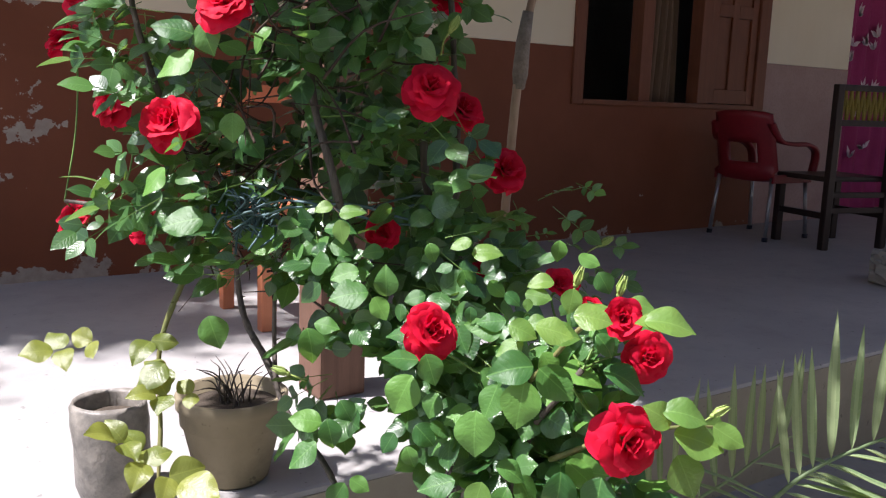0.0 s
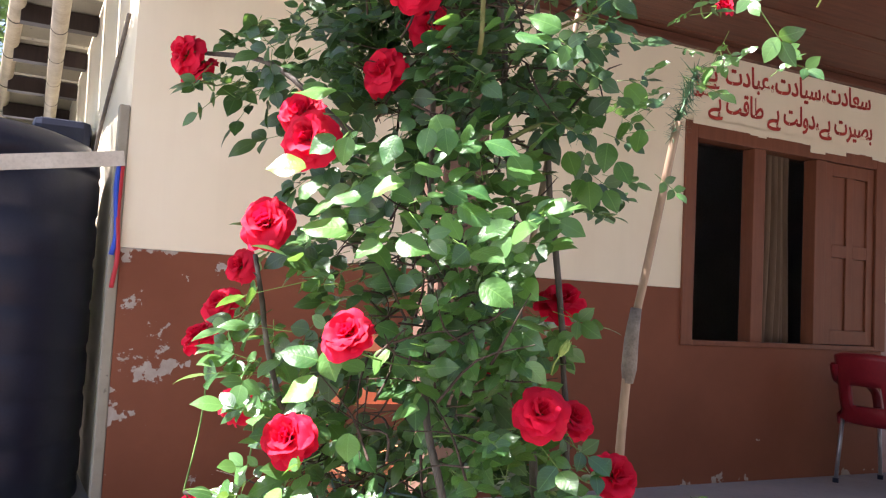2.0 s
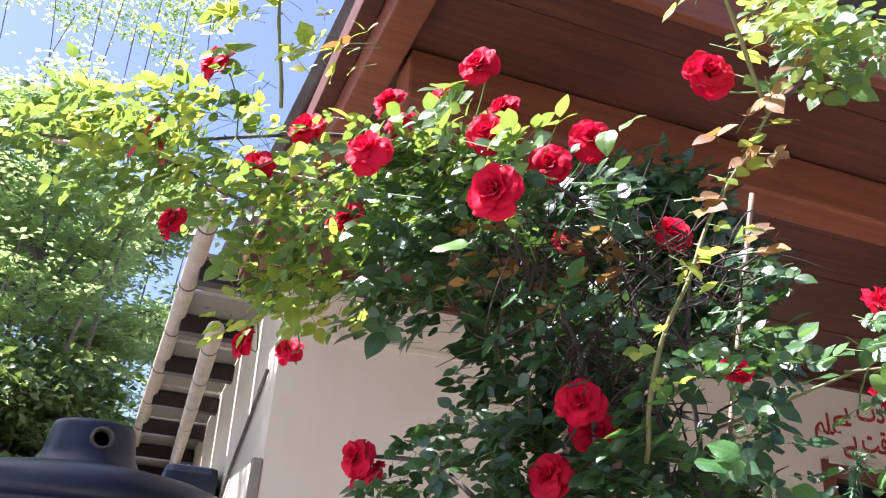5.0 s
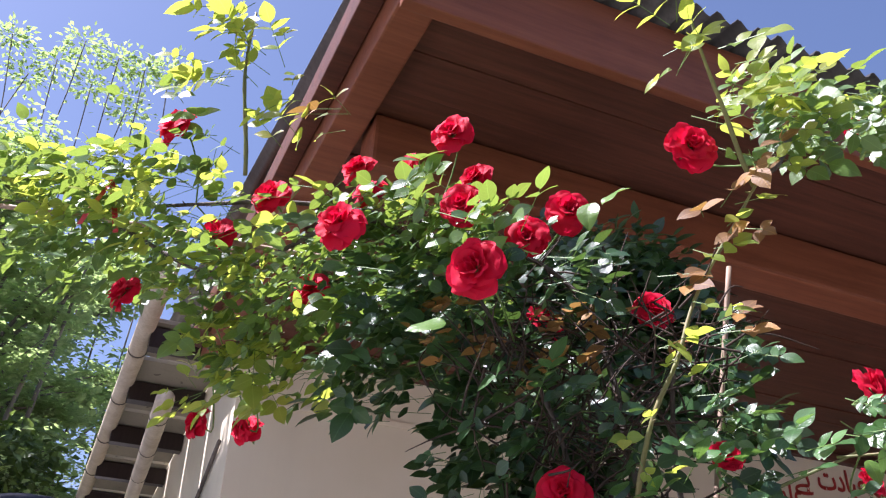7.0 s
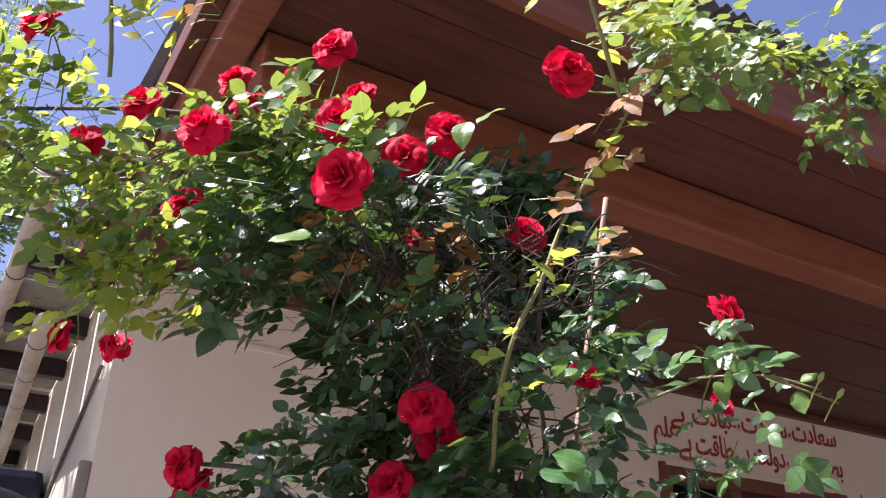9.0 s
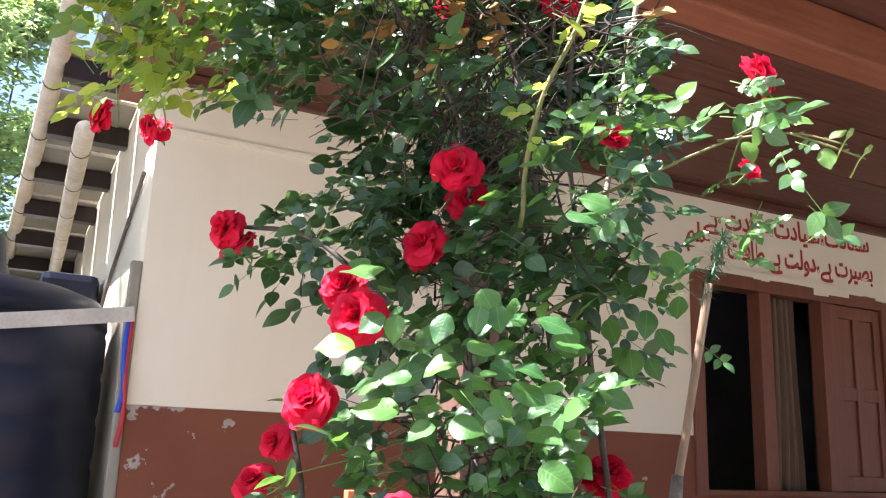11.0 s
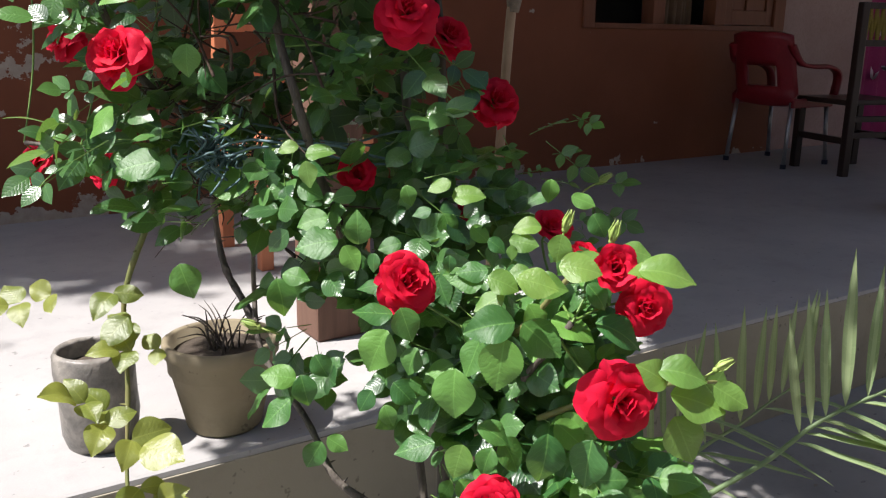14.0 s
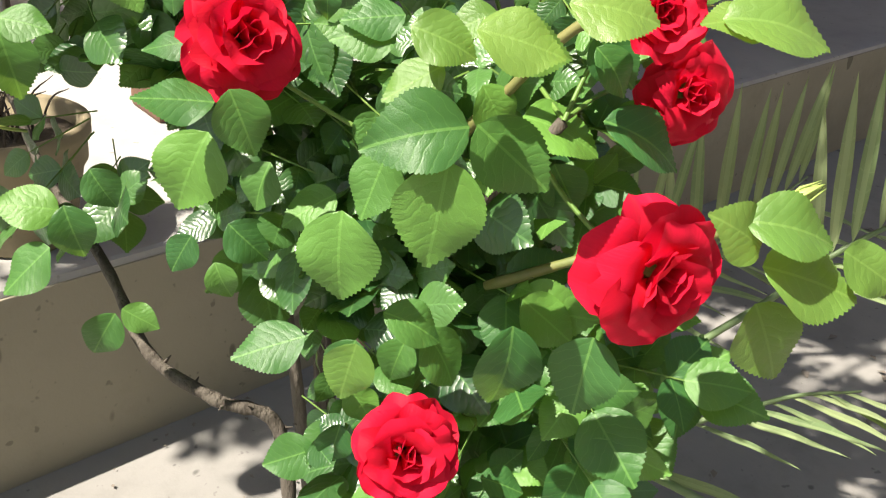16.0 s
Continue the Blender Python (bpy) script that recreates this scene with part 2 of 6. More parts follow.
M_STRAP2 = mottled("dusty_rubbed_plastic", (0.03, 0.03, 0.035), (0.20, 0.17, 0.13), 14, 90, 0.7)
M_WRAP = mottled("dirty_cloth", (0.13, 0.105, 0.085), (0.26, 0.22, 0.18), 30, 140, 0.9, bump=0.8)
M_STRAP = mottled("dusty_steel_strap", (0.46, 0.41, 0.33), (0.60, 0.55, 0.46), 6, 60, 0.6)
M_PIPE = mottled("pvc_pipe", (0.48, 0.40, 0.28), (0.66, 0.58, 0.44), 7, 60, 0.45)
M_BLUE = mottled("blue_cable", (0.02, 0.06, 0.42), (0.03, 0.09, 0.5), 9, 80, 0.45)
M_REDW = mottled("red_cable", (0.42, 0.02, 0.03), (0.5, 0.04, 0.04), 9, 80, 0.45)
M_REDP = mottled("red_plastic", (0.17, 0.008, 0.014), (0.23, 0.012, 0.020), 4, 90, 0.4, bump=0.05)
M_STEEL = mottled("grey_steel_tube", (0.35, 0.36, 0.38), (0.5, 0.5, 0.52), 6, 80, 0.35, 0.8)
M_DARKWOOD = timber("dark_chair_wood", (0.020, 0.013, 0.012), (0.040, 0.026, 0.022), 0.4, 2, 0.1)
M_WEAVE = mottled("yellow_cord_weave", (0.20, 0.15, 0.02), (0.30, 0.23, 0.04), 30, 220, 0.7, bump=0.6, stretch=(1, 1, 6))
M_ORANGE = timber("orange_painted_wood", (0.50, 0.165, 0.075), (0.58, 0.22, 0.11), 0.45, 2, 0.1)
M_POT = concrete("weathered_clay", (0.17, 0.14, 0.085), (0.34, 0.29, 0.19), (0.07, 0.06, 0.045), 0.85)
M_SOIL = mottled("pot_soil", (0.05, 0.04, 0.03), (0.09, 0.07, 0.05), 20, 120, 0.95, bump=0.9)
M_BAG = mottled("dusty_black_bag", (0.11, 0.105, 0.095), (0.30, 0.275, 0.235), 16, 60, 0.45, bump=0.6)
M_TWINE = mottled("blue_green_twine", (0.06, 0.12, 0.13), (0.14, 0.22, 0.23), 40, 200, 0.6)
M_TINSEL = mottled("green_tinsel", (0.06, 0.15, 0.07), (0.15, 0.25, 0.15), 40, 200, 0.4, 0.2)
M_INK = mottled("red_wall_lettering", (0.36, 0.030, 0.020), (0.45, 0.05, 0.03), 6, 60, 0.6)
M_ROOM = mottled("dim_room_paint", (0.35, 0.35, 0.36), (0.42, 0.42, 0.43), 2, 30, 0.8)
M_CURTAIN = mottled("brown_curtain", (0.17, 0.11, 0.07), (0.26, 0.18, 0.12), 3, 80, 0.85, stretch=(6, 6, 0.3))
M_DRAPE = mottled("magenta_cloth", (0.30, 0.020, 0.11), (0.38, 0.04, 0.16), 2, 80, 0.75)
M_MOTIF = mottled("pale_cloth_print", (0.60, 0.42, 0.50), (0.70, 0.55, 0.62), 4, 80, 0.75)
M_ROCK = concrete("rough_stone", (0.22, 0.20, 0.17), (0.33, 0.30, 0.26), (0.14, 0.12, 0.10))


# ---- building helpers ----
def link_mesh(name, bm, mat, parent=None, smooth=False, label=""):
    me = bpy.data.meshes.new(name)
    bm.to_mesh(me)
    bm.free()
    me.materials.append(mat)
    if smooth:
        me.polygons.foreach_set("use_smooth", [True] * len(me.polygons))
    ob = new(name, me)
    if parent is not None:
        ob.parent = parent
    if label:
        ob["label"] = label
    return ob


def part(name, bm, mat, parent, label="", smooth=False):
    return link_mesh(name, bm, mat, parent, smooth, label)


def thing(name, label, category, at=(0, 0, 0), turn=0, group="", kind=""):
    ob = new(name)
    ob.empty_display_size = 0.05
    ob.matrix_basis = pose(*at, 0, 0, turn)
    return tagged(ob, label, category, group, kind)


def add_box(bm, x0, x1, y0, y1, z0, z1, bevel=0.0, m=None):
    r = bmesh.ops.create_cube(bm, size=1.0)
    vs = r["verts"]
    mm = Matrix.Translation(((x0 + x1) / 2, (y0 + y1) / 2, (z0 + z1) / 2)) @ Matrix.Diagonal((x1 - x0, y1 - y0, z1 - z0, 1))
    bmesh.ops.transform(bm, matrix=mm, verts=vs)
    if bevel:
        es = list({e for v in vs for e in v.link_edges})
        r = bmesh.ops.bevel(bm, geom=es, offset=bevel, segments=2, affect="EDGES", profile=0.6)
        vs = list({v for f in r["faces"] for v in f.verts} | {v for v in vs if v.is_valid})
    if m is not None:
        bmesh.ops.transform(bm, matrix=m, verts=[v for v in vs if v.is_valid])
    return bm


def box(x0, x1, y0, y1, z0, z1, bevel=0.004):
    return add_box(bmesh.new(), x0, x1, y0, y1, z0, z1, bevel)


def tube(bm, pts, radii, sides=7, caps=True):
    """A tapered tube through the points."""
    pts = [Vector(p) for p in pts]
    rings = []
    side = None
    for i, p in enumerate(pts):
        d = (pts[min(i + 1, len(pts) - 1)] - pts[max(i - 1, 0)]).normalized()
        if side is None:
            side = d.orthogonal().normalized()
        side = (side - d * side.dot(d)).normalized()
        up = d.cross(side)
        r = radii[i] if isinstance(radii, (list, tuple)) else radii
        rings.append([bm.verts.new(p + (side * math.cos(a) + up * math.sin(a)) * r) for a in [2 * math.pi * k / sides for k in range(sides)]])
    for a, b in zip(rings, rings[1:]):
        for k in range(sides):
            bm.faces.new((a[k], a[(k + 1) % sides], b[(k + 1) % sides], b[k]))
    if caps:
        bm.faces.new(list(reversed(rings[0])))
        bm.faces.new(rings[-1])
    return bm


def lathe(bm, profile, steps=40, centre=(0, 0)):
    """A turned shape from (radius, height) pairs."""
    rings = []
    for r, z in profile:
        rings.append([bm.verts.new((centre[0] + r * math.cos(2 * math.pi * k / steps), centre[1] + r * math.sin(2 * math.pi * k / steps), z)) for k in range(steps)])
    for a, b in zip(rings, rings[1:]):
        for k in range(steps):
            bm.faces.new((a[k], a[(k + 1) % steps], b[(k + 1) % steps], b[k]))
    return bm


def spline(pts, n=6):
    """Smooth points through a few given ones."""
    p = [Vector(q) for q in pts]
    p = [p[0] * 2 - p[1]] + p + [p[-1] * 2 - p[-2]]
    out = []
    for i in range(1, len(p) - 2):
        for k in range(n):
            t = k / n
            a, b, c, d = p[i - 1], p[i], p[i + 1], p[i + 2]
            out.append(0.5 * (2 * b + (c - a) * t + (2 * a - 5 * b + 4 * c - d) * t * t + (3 * b - a - 3 * c + d) * t ** 3))
    out.append(p[-2])
    return out


# ---- the place: yard, platform, house ----
EDGE_Y, WALL_Y, SOFFIT_Z, CORNER_X, GROUND_Z = 1.66, 4.207, 2.86, 0.385, -0.37

bm = bmesh.new()
bmesh.ops.create_grid(bm, x_segments=2, y_segments=2, size=900)
ground = link_mesh("ground", bm, M_YARD)
ground.location = (0, 0, GROUND_Z)
tagged(ground, "dusty grey trodden yard ground", "ground", kind="structure")

floor = link_mesh("floor", box(0.06, 9.5, EDGE_Y, 9.0, -0.5, 0.0, 0.012), M_FLOOR)
tagged(floor, "grey smooth concrete veranda platform", "floor", kind="structure")
bm = box(0.06, 9.4, EDGE_Y - 0.004, EDGE_Y + 0.05, -0.45, -0.014, 0.002)
tagged(link_mesh("trim", bm, M_FACE), "stained beige render on the platform face", "platform face", kind="structure")

tagged(link_mesh("step", box(-0.34, 0.058, EDGE_Y + 0.12, 5.6, -0.5, -0.17, 0.015), M_FLOOR), "lower concrete step at the platform end", "step", kind="structure")
# wall with one window hole
WX0, WX1, WZ0, WZ1 = 3.785, 5.72, 0.88, 2.33


def wall_pieces(z0, z1):
    b = bmesh.new()
    y0, y1 = WALL_Y, WALL_Y + 0.25
    lo, hi = max(z0, WZ0), min(z1, WZ1)
    add_box(b, CORNER_X, WX0, y0, y1, z0, z1)
    add_box(b, WX1, 6.86, y0, y1, z0, z1)
    if z0 < WZ0:
        add_box(b, WX0, WX1, y0, y1, z0, WZ0)
    if z1 > WZ1:
        add_box(b, WX0, WX1, y0, y1, WZ1, z1)
    return b


wall = link_mesh("wall_south", wall_pieces(1.24, 3.2), M_CREAM)
tagged(wall, "cream painted plaster wall above brown dado", "wall", kind="structure")
b = bmesh.new()
add_box(b, CORNER_X, WX0, WALL_Y - 0.003, WALL_Y + 0.25, 0, 1.238)
add_box(b, WX0, WX1, WALL_Y - 0.003, WALL_Y + 0.25, 0, WZ0)
dado = link_mesh("wall_dado", b, M_BROWN)
tagged(dado, "brown painted lower wall, peeling near the floor", "wall", kind="structure")
tagged(link_mesh("wall_dado_east", box(WX1, 6.86, WALL_Y - 0.003, WALL_Y + 0.25, 0, 1.238, 0), M_MAUVE), "faded mauve painted lower wall", "wall", kind="structure")
b = bmesh.new()
add_box(b, CORNER_X, CORNER_X + 0.22, WALL_Y + 0.25, 12.0, 1.24, 3.4)
add_box(b, CORNER_X, CORNER_X + 0.22, WALL_Y + 0.25, 12.0, -0.6, 1.24)
tagged(link_mesh("wall_west", b, M_CREAM), "cream painted side wall of the house", "wall", kind="structure")
b = box(CORNER_X - 0.004, 2.0, WALL_Y - 0.012, WALL_Y, 2.545, 2.575, 0.003)
tagged(link_mesh("moulding", b, M_CREAM), "thin cream plaster ledge on the wall", "moulding", kind="structure")
# three unseen walls, added only to cut sky light on veranda and bush
tagged(link_mesh("wall_light_block", box(-9.0, 9.6, -5.3, -5.1, -0.6, 5.0, 0.01), M_FACE), "plain rendered wall, added unseen to block low sky light", "wall", kind="structure")
tagged(link_mesh("wall_light_block_east", box(2.6, 12.0, -1.7, -1.5, -0.6, 3.3, 0.01), M_ROCK), "tall plain grey wall, added unseen to darken the veranda", "wall", kind="structure")
tagged(link_mesh("wall_light_block_end", box(11.8, 12.0, -1.5, 4.2, -0.6, 3.3, 0.01), M_ROCK), "tall plain grey end wall, added unseen to block light", "wall", kind="structure")
# doorway with a cloth at the far end, and plain walls that close the house
b = bmesh.new()
add_box(b, 7.9, 9.6, WALL_Y, WALL_Y + 0.25, 0, 3.2)
add_box(b, 6.86, 7.9, WALL_Y, WALL_Y + 0.25, 2.1, 3.2)
tagged(link_mesh("wall_south_east", b, M_CREAM), "cream painted wall beside the doorway", "wall", kind="structure")
# unseen end wall, added to keep light out of the right side
tagged(link_mesh("wall_east", box(9.4, 9.6, EDGE_Y, WALL_Y, 0, 3.0, 0), M_CREAM), "cream veranda end wall, added unseen to close off light", "wall", kind="structure")
b = bmesh.new()
# the opening in this unseen back wall is added to let sky light in
add_box(b, 0.6, 1.6, 8.0, 8.2, 0, 3.2)
add_box(b, 3.2, 9.6, 8.0, 8.2, 0, 3.2)
add_box(b, 1.6, 3.2, 8.0, 8.2, 0, 1.0)
add_box(b, 1.6, 3.2, 8.0, 8.2, 2.4, 3.2)
add_box(b, 9.4, 9.6, WALL_Y + 0.25, 8.0, 0, 3.2)
tagged(link_mesh("wall_inner", b, M_ROOM), "dim inner walls of the room, with an opening added for light", "wall", kind="structure")
tagged(link_mesh("ceiling", box(0.6, 9.6, WALL_Y + 0.02, 8.2, 3.2, 3.3, 0), M_ROOM), "dim room ceiling", "ceiling", kind="structure")


def window():
    w = thing("window_1", "brown wooden window with one panelled shutter and a curtain", "window", kind="structure")
    f = bmesh.new()
    y0, y1 = WALL_Y - 0.02, WALL_Y + 0.10
    add_box(f, WX0 - 0.02, WX0 + 0.075, y0, y1, WZ0, WZ1, 0.005)
    add_box(f, WX1 - 0.10, WX1 + 0.02, y0, y1, WZ0, WZ1, 0.005)
    add_box(f, WX0 + 0.075, WX1 - 0.10, y0, y1, WZ1 - 0.11, WZ1, 0.005)
    add_box(f, WX0 + 0.075, WX1 - 0.10, y0, y1, WZ0, WZ0 + 0.035, 0.005)
    part("window_frame", f, M_FRAME, w)
    for x in (4.435, 5.04):
        part("mullion", box(x - 0.055, x + 0.055, y0 + 0.012, y1, WZ0 + 0.035, WZ1 - 0.11, 0.005), M_FRAME, w)
    # shutter of stiles, rails and raised panels
    sx0, sx1, sz0, sz1 = 5.098, 5.615, WZ0 + 0.04, WZ1 - 0.115
    s = bmesh.new()
    add_box(s, sx0, sx0 + 0.07, y0 + 0.02, y0 + 0.055, sz0, sz1, 0.003)
    add_box(s, sx1 - 0.07, sx1, y0 + 0.02, y0 + 0.055, sz0, sz1, 0.003)
    mid = (sx0 + sx1) / 2
    add_box(s, mid - 0.035, mid + 0.035, y0 + 0.02, y0 + 0.055, sz0 + 0.1, sz1 - 0.09, 0.003)
    for za, zb in ((sz0, sz0 + 0.1), (sz1 - 0.09, sz1)):
        add_box(s, sx0 + 0.07, sx1 - 0.07, y0 + 0.02, y0 + 0.055, za, zb, 0.003)
    for xa, xb in ((sx0 + 0.07, mid - 0.035), (mid + 0.035, sx1 - 0.07)):
        add_box(s, xa, xb, y0 + 0.02, y0 + 0.055, sz0 + 0.62, sz0 + 0.71, 0.003)
    sh = part("shutter", s, M_FRAME, w)
    for xa, xb in ((sx0 + 0.07, mid - 0.035), (mid + 0.035, sx1 - 0.07)):
        for za, zb in ((sz0 + 0.1, sz0 + 0.62), (sz0 + 0.71, sz1 - 0.09)):
            part("panel", box(xa, xb, y0 + 0.036, y0 + 0.05, za, zb, 0.006), M_FRAME, sh)
    # hanging curtain with folds
    c = bmesh.new()
    n = 60
    cols = []
    for i in range(n + 1):
        x = 4.50 + 0.36 * i / n
        fold = 0.035 * math.sin(i * 0.9) + 0.02 * math.sin(i * 0.37 + 1)
        cols.append([c.verts.new((x + 0.03 * math.sin(z * 2 + i * 0.1) * (1 - (z - WZ0) / 1.5), WALL_Y + 0.16 + fold, z)) for z in [WZ0 + 0.02 + 1.36 * k / 6 for k in range(7)]])
    for a, d in zip(cols, cols[1:]):
        for k in range(6):
            c.faces.new((a[k], d[k], d[k + 1], a[k + 1]))
    part("curtain", c, M_CURTAIN, w, "brown striped curtain", smooth=True)
    return w


window()

# rough white edge of brushed paint over the window, cloth in the doorway
b = bmesh.new()
rng = random.Random(4)
for i in range(26):
    x = 3.81 + 1.9 * i / 26
    hgt = 0.02 + 0.05 * max(0.0, noise.noise((x * 4, 2.2, 0))) + (0.035 if 4.9 < x < 5.25 else 0)
    add_box(b, x, x + 0.076, WALL_Y - 0.024, WALL_Y - 0.0205, WZ1 - hgt, WZ1 + 0.02)
tagged(link_mesh("paint_edge", b, M_CREAM), "ragged cream paint edge over the window", "paint", kind="structure")


def drape():
    c = bmesh.new()
    cols = []
    for i in range(41):
        x = 6.86 + 1.04 * i / 40
        cols.append([c.verts.new((x, WALL_Y + 0.10 + 0.03 * math.sin(i * 0.8), z)) for z in (0.04, 0.7, 1.4, 2.08)])
    for a, d in zip(cols, cols[1:]):
        for k in range(3):
            c.faces.new((a[k], d[k], d[k + 1], a[k + 1]))
    t = thing("door_curtain", "magenta cloth door curtain with pale flower print", "curtain")
    part("cloth", c, M_DRAPE, t, smooth=True)
    rg = random.Random(8)
    for j in range(16):
        m = bmesh.new()
        cx, cz = 6.95 + 0.45 * rg.random(), 0.2 + 1.8 * rg.random()
        for k in range(5):
            a = rg.uniform(0.2, 2.9)
            L = rg.uniform(0.05, 0.13)
            p0 = Vector((cx, 0, cz))
            p1 = p0 + Vector((math.cos(a), 0, math.sin(a))) * L
            s = Vector((-math.sin(a), 0, math.cos(a))) * L * 0.18
            q = [p0, p0.lerp(p1, 0.5) + s, p1, p0.lerp(p1, 0.5) - s]
            m.faces.new([m.verts.new((v.x, WALL_Y + 0.062, v.z)) for v in q])
        part("printed_flower", m, M_MOTIF, t)


drape()


# lettering over the window
FORMS = {"س": "ﺱﺲﺳﺴ", "ع": "ﻉﻊﻋﻌ", "ا": "ﺍﺎ", "د": "ﺩﺪ", "ت": "ﺕﺖﺗﺘ", "ی": "ﯼﯽﯾﯿ", "ب": "ﺏﺐﺑﺒ", "ہ": "ﮦﮧﮨﮩ", "ے": "ﮮﮯ", "ل": "ﻝﻞﻟﻠ", "م": "ﻡﻢﻣﻤ", "ص": "ﺹﺺﺻﺼ", "ر": "ﺭﺮ", "و": "ﻭﻮ", "ط": "ﻁﻂﻃﻄ", "ق": "ﻕﻖﻗﻘ"}


def shaped(text):
    """Joined letter forms, in the order in which they stand from left to right."""
    out = []
    for i, ch in enumerate(text):
        if ch not in FORMS:
            out.append(ch)
            continue
        f = FORMS[ch]
        before = i > 0 and text[i - 1] in FORMS and len(FORMS[text[i - 1]]) == 4
        after = i + 1 < len(text) and text[i + 1] in FORMS and len(f) == 4
        out.append(f[3] if before and after else f[2] if after else f[1] if before else f[0])
    return "".join(reversed(out))


def lettering(text, x_right, x_left, z, size, rise=0.0):
    cu = bpy.data.curves.new("lettering", "FONT")
    cu.body = shaped(text)
    cu.size = size
    cu.extrude = 0.0015
    cu.offset = 0.0035
    tmp = bpy.data.objects.new("lettering", cu)
    scene.collection.objects.link(tmp)
    bpy.context.view_layer.update()
    me = bpy.data.meshes.new_from_object(tmp.evaluated_get(bpy.context.evaluated_depsgraph_get()))
    bpy.data.objects.remove(tmp)
    xs = [v.co.x for v in me.vertices] or [0, 1]
    k = (x_right - x_left) / max(0.01, max(xs) - min(xs))
    me.transform(Matrix.Translation((x_left, WALL_Y - 0.004, z)) @ Matrix.Rotation(radians(90), 4, "X") @ pose(0, 0, 0, 0, 0, rise) @ Matrix.Diagonal((k, 0.98, 1, 1)) @ Matrix.Translation((-min(xs), 0, 0)))
    me.materials.clear()
    me.materials.append(M_INK)
    ob = new("wall_lettering", me)
    return tagged(ob, "red hand-painted lettering on cream wall", "lettering", "wall writing")


lettering("سعادت،سیادت،عبادت", 5.56, 4.10, 2.625, 0.2, 1.2)
lettering("ہے", 4.045, 3.90, 2.615, 0.17, 1.2)
lettering("بصیرت ہے،دولت ہے طاقت ہے", 5.58, 3.955, 2.425, 0.2, 0.4)
lettering("علم", 3.955, 3.745, 2.495, 0.19, 0.4)


# ---- roof ----
def roof():
    r = thing("roof_1", "timber veranda roof with corrugated tin sheets", "roof", kind="structure")
    b = bmesh.new()
    # soffit boards run along the house
    y = 1.62
    while y < WALL_Y + 0.2:
        w = 0.19
        dz = 0.004 * math.sin(y * 23)
        add_box(b, 0.327, 9.6, y, min(y + w - 0.006, WALL_Y + 0.25), SOFFIT_Z + dz, SOFFIT_Z + 0.02 + dz, 0.002)
        y += w
    part("soffit", b, M_SOFFIT, r)
    part("fascia", box(0.22, 9.6, 1.565, 1.605, SOFFIT_Z - 0.07, SOFFIT_Z + 0.17, 0.006), M_BEAM, r)
    part("barge_board", box(0.22, 0.325, 1.607, 4.6, SOFFIT_Z - 0.045, SOFFIT_Z + 0.17, 0.008), M_BEAM, r)
    part("beam", box(0.34, 9.4, 2.12, 2.27, SOFFIT_Z - 0.19, SOFFIT_Z - 0.006, 0.012), M_BEAM, r)
    part("wall_plate", box(0.42, 9.4, WALL_Y - 0.06, WALL_Y - 0.002, SOFFIT_Z - 0.06, SOFFIT_Z - 0.006, 0.006), M_SOFFIT, r)
    # corrugated sheet, rising towards the ridge
    t = bmesh.new()
    n = 640
    rows = []
    for i in range(n + 1):
        x = 0.165 + 9.6 * i / n
        z = 0.018 * math.sin(x * 2 * math.pi / 0.076)
        rows.append([t.verts.new((x, yy, SOFFIT_Z + 0.20 + z + (yy - 1.5) * 0.16)) for yy in (1.48, 4.0, 8.5)])
    for a, d in zip(rows, rows[1:]):
        for k in range(2):
            t.faces.new((a[k], d[k], d[k + 1], a[k + 1]))
    ob = part("tin_sheet", t, M_TIN, r, smooth=True)
    so = ob.modifiers.new("thick", "SOLIDIFY")
    so.thickness = 0.003
    part("verge_flashing", box(0.155, 0.218, 1.50, 4.6, SOFFIT_Z + 0.06, SOFFIT_Z + 0.17, 0.006), M_SOFFIT, r)
    # lower eave along the side of the house, falling gently to the back
    for k in range(7):
        yy = 4.66 + 0.74 * k
        z = 3.07 - 0.105 * (yy - 4.2)
        part("rafter", box(-0.05 - 0.02 * k, CORNER_X - 0.004, yy, yy + 0.10, z - 0.12, z - 0.004, 0.004), M_DARKWOOD, r)
    e = bmesh.new()
    yy, k = 0.0, 0
    while yy < 6.4:
        w = 0.20 + 0.05 * math.sin(k * 2.3)
        add_box(e, -0.05 - 0.02 * yy, CORNER_X - 0.006, yy, yy + w, 0.002 * (k % 2), 0.025, 0.002)
        # every fourth gap is widened, added to throw sun streaks on the wall
        yy += w + (0.05 if k % 4 == 1 else 0.003)
        k += 1
    bmesh.ops.transform(e, matrix=pose(0, 4.62, 3.03, math.degrees(math.atan(-0.105)), 0, 0), verts=e.verts)
    part("eave_board", e, M_FACE, r)
    return r


roof()

post = thing("veranda_post", "brown square timber post on the concrete platform", "post", (1.06, 2.24, 0))
part("shaft", box(-0.075, 0.075, -0.075, 0.075, 0.0, SOFFIT_Z - 0.19, 0.01), M_POST, post)


def pipe(name, label, pts, r, rings):
    t = thing(name, label, "pipe")
    b = bmesh.new()
    tube(b, pts, r, 14)
    part("tube", b, M_PIPE, t, smooth=True)
    a, d = Vector(pts[0]), Vector(pts[-1])
    for k in range(rings):
        p = a.lerp(d, (k + 0.5) / rings)
        dv = (d - a).normalized()
        c = bmesh.new()
        tube(c, [p - dv * 0.006, p - dv * 0.004, p + dv * 0.004, p + dv * 0.006], [r, r + 0.004, r + 0.004, r], 14)
        part("joint", c, M_CANE, t, smooth=True)
    return t


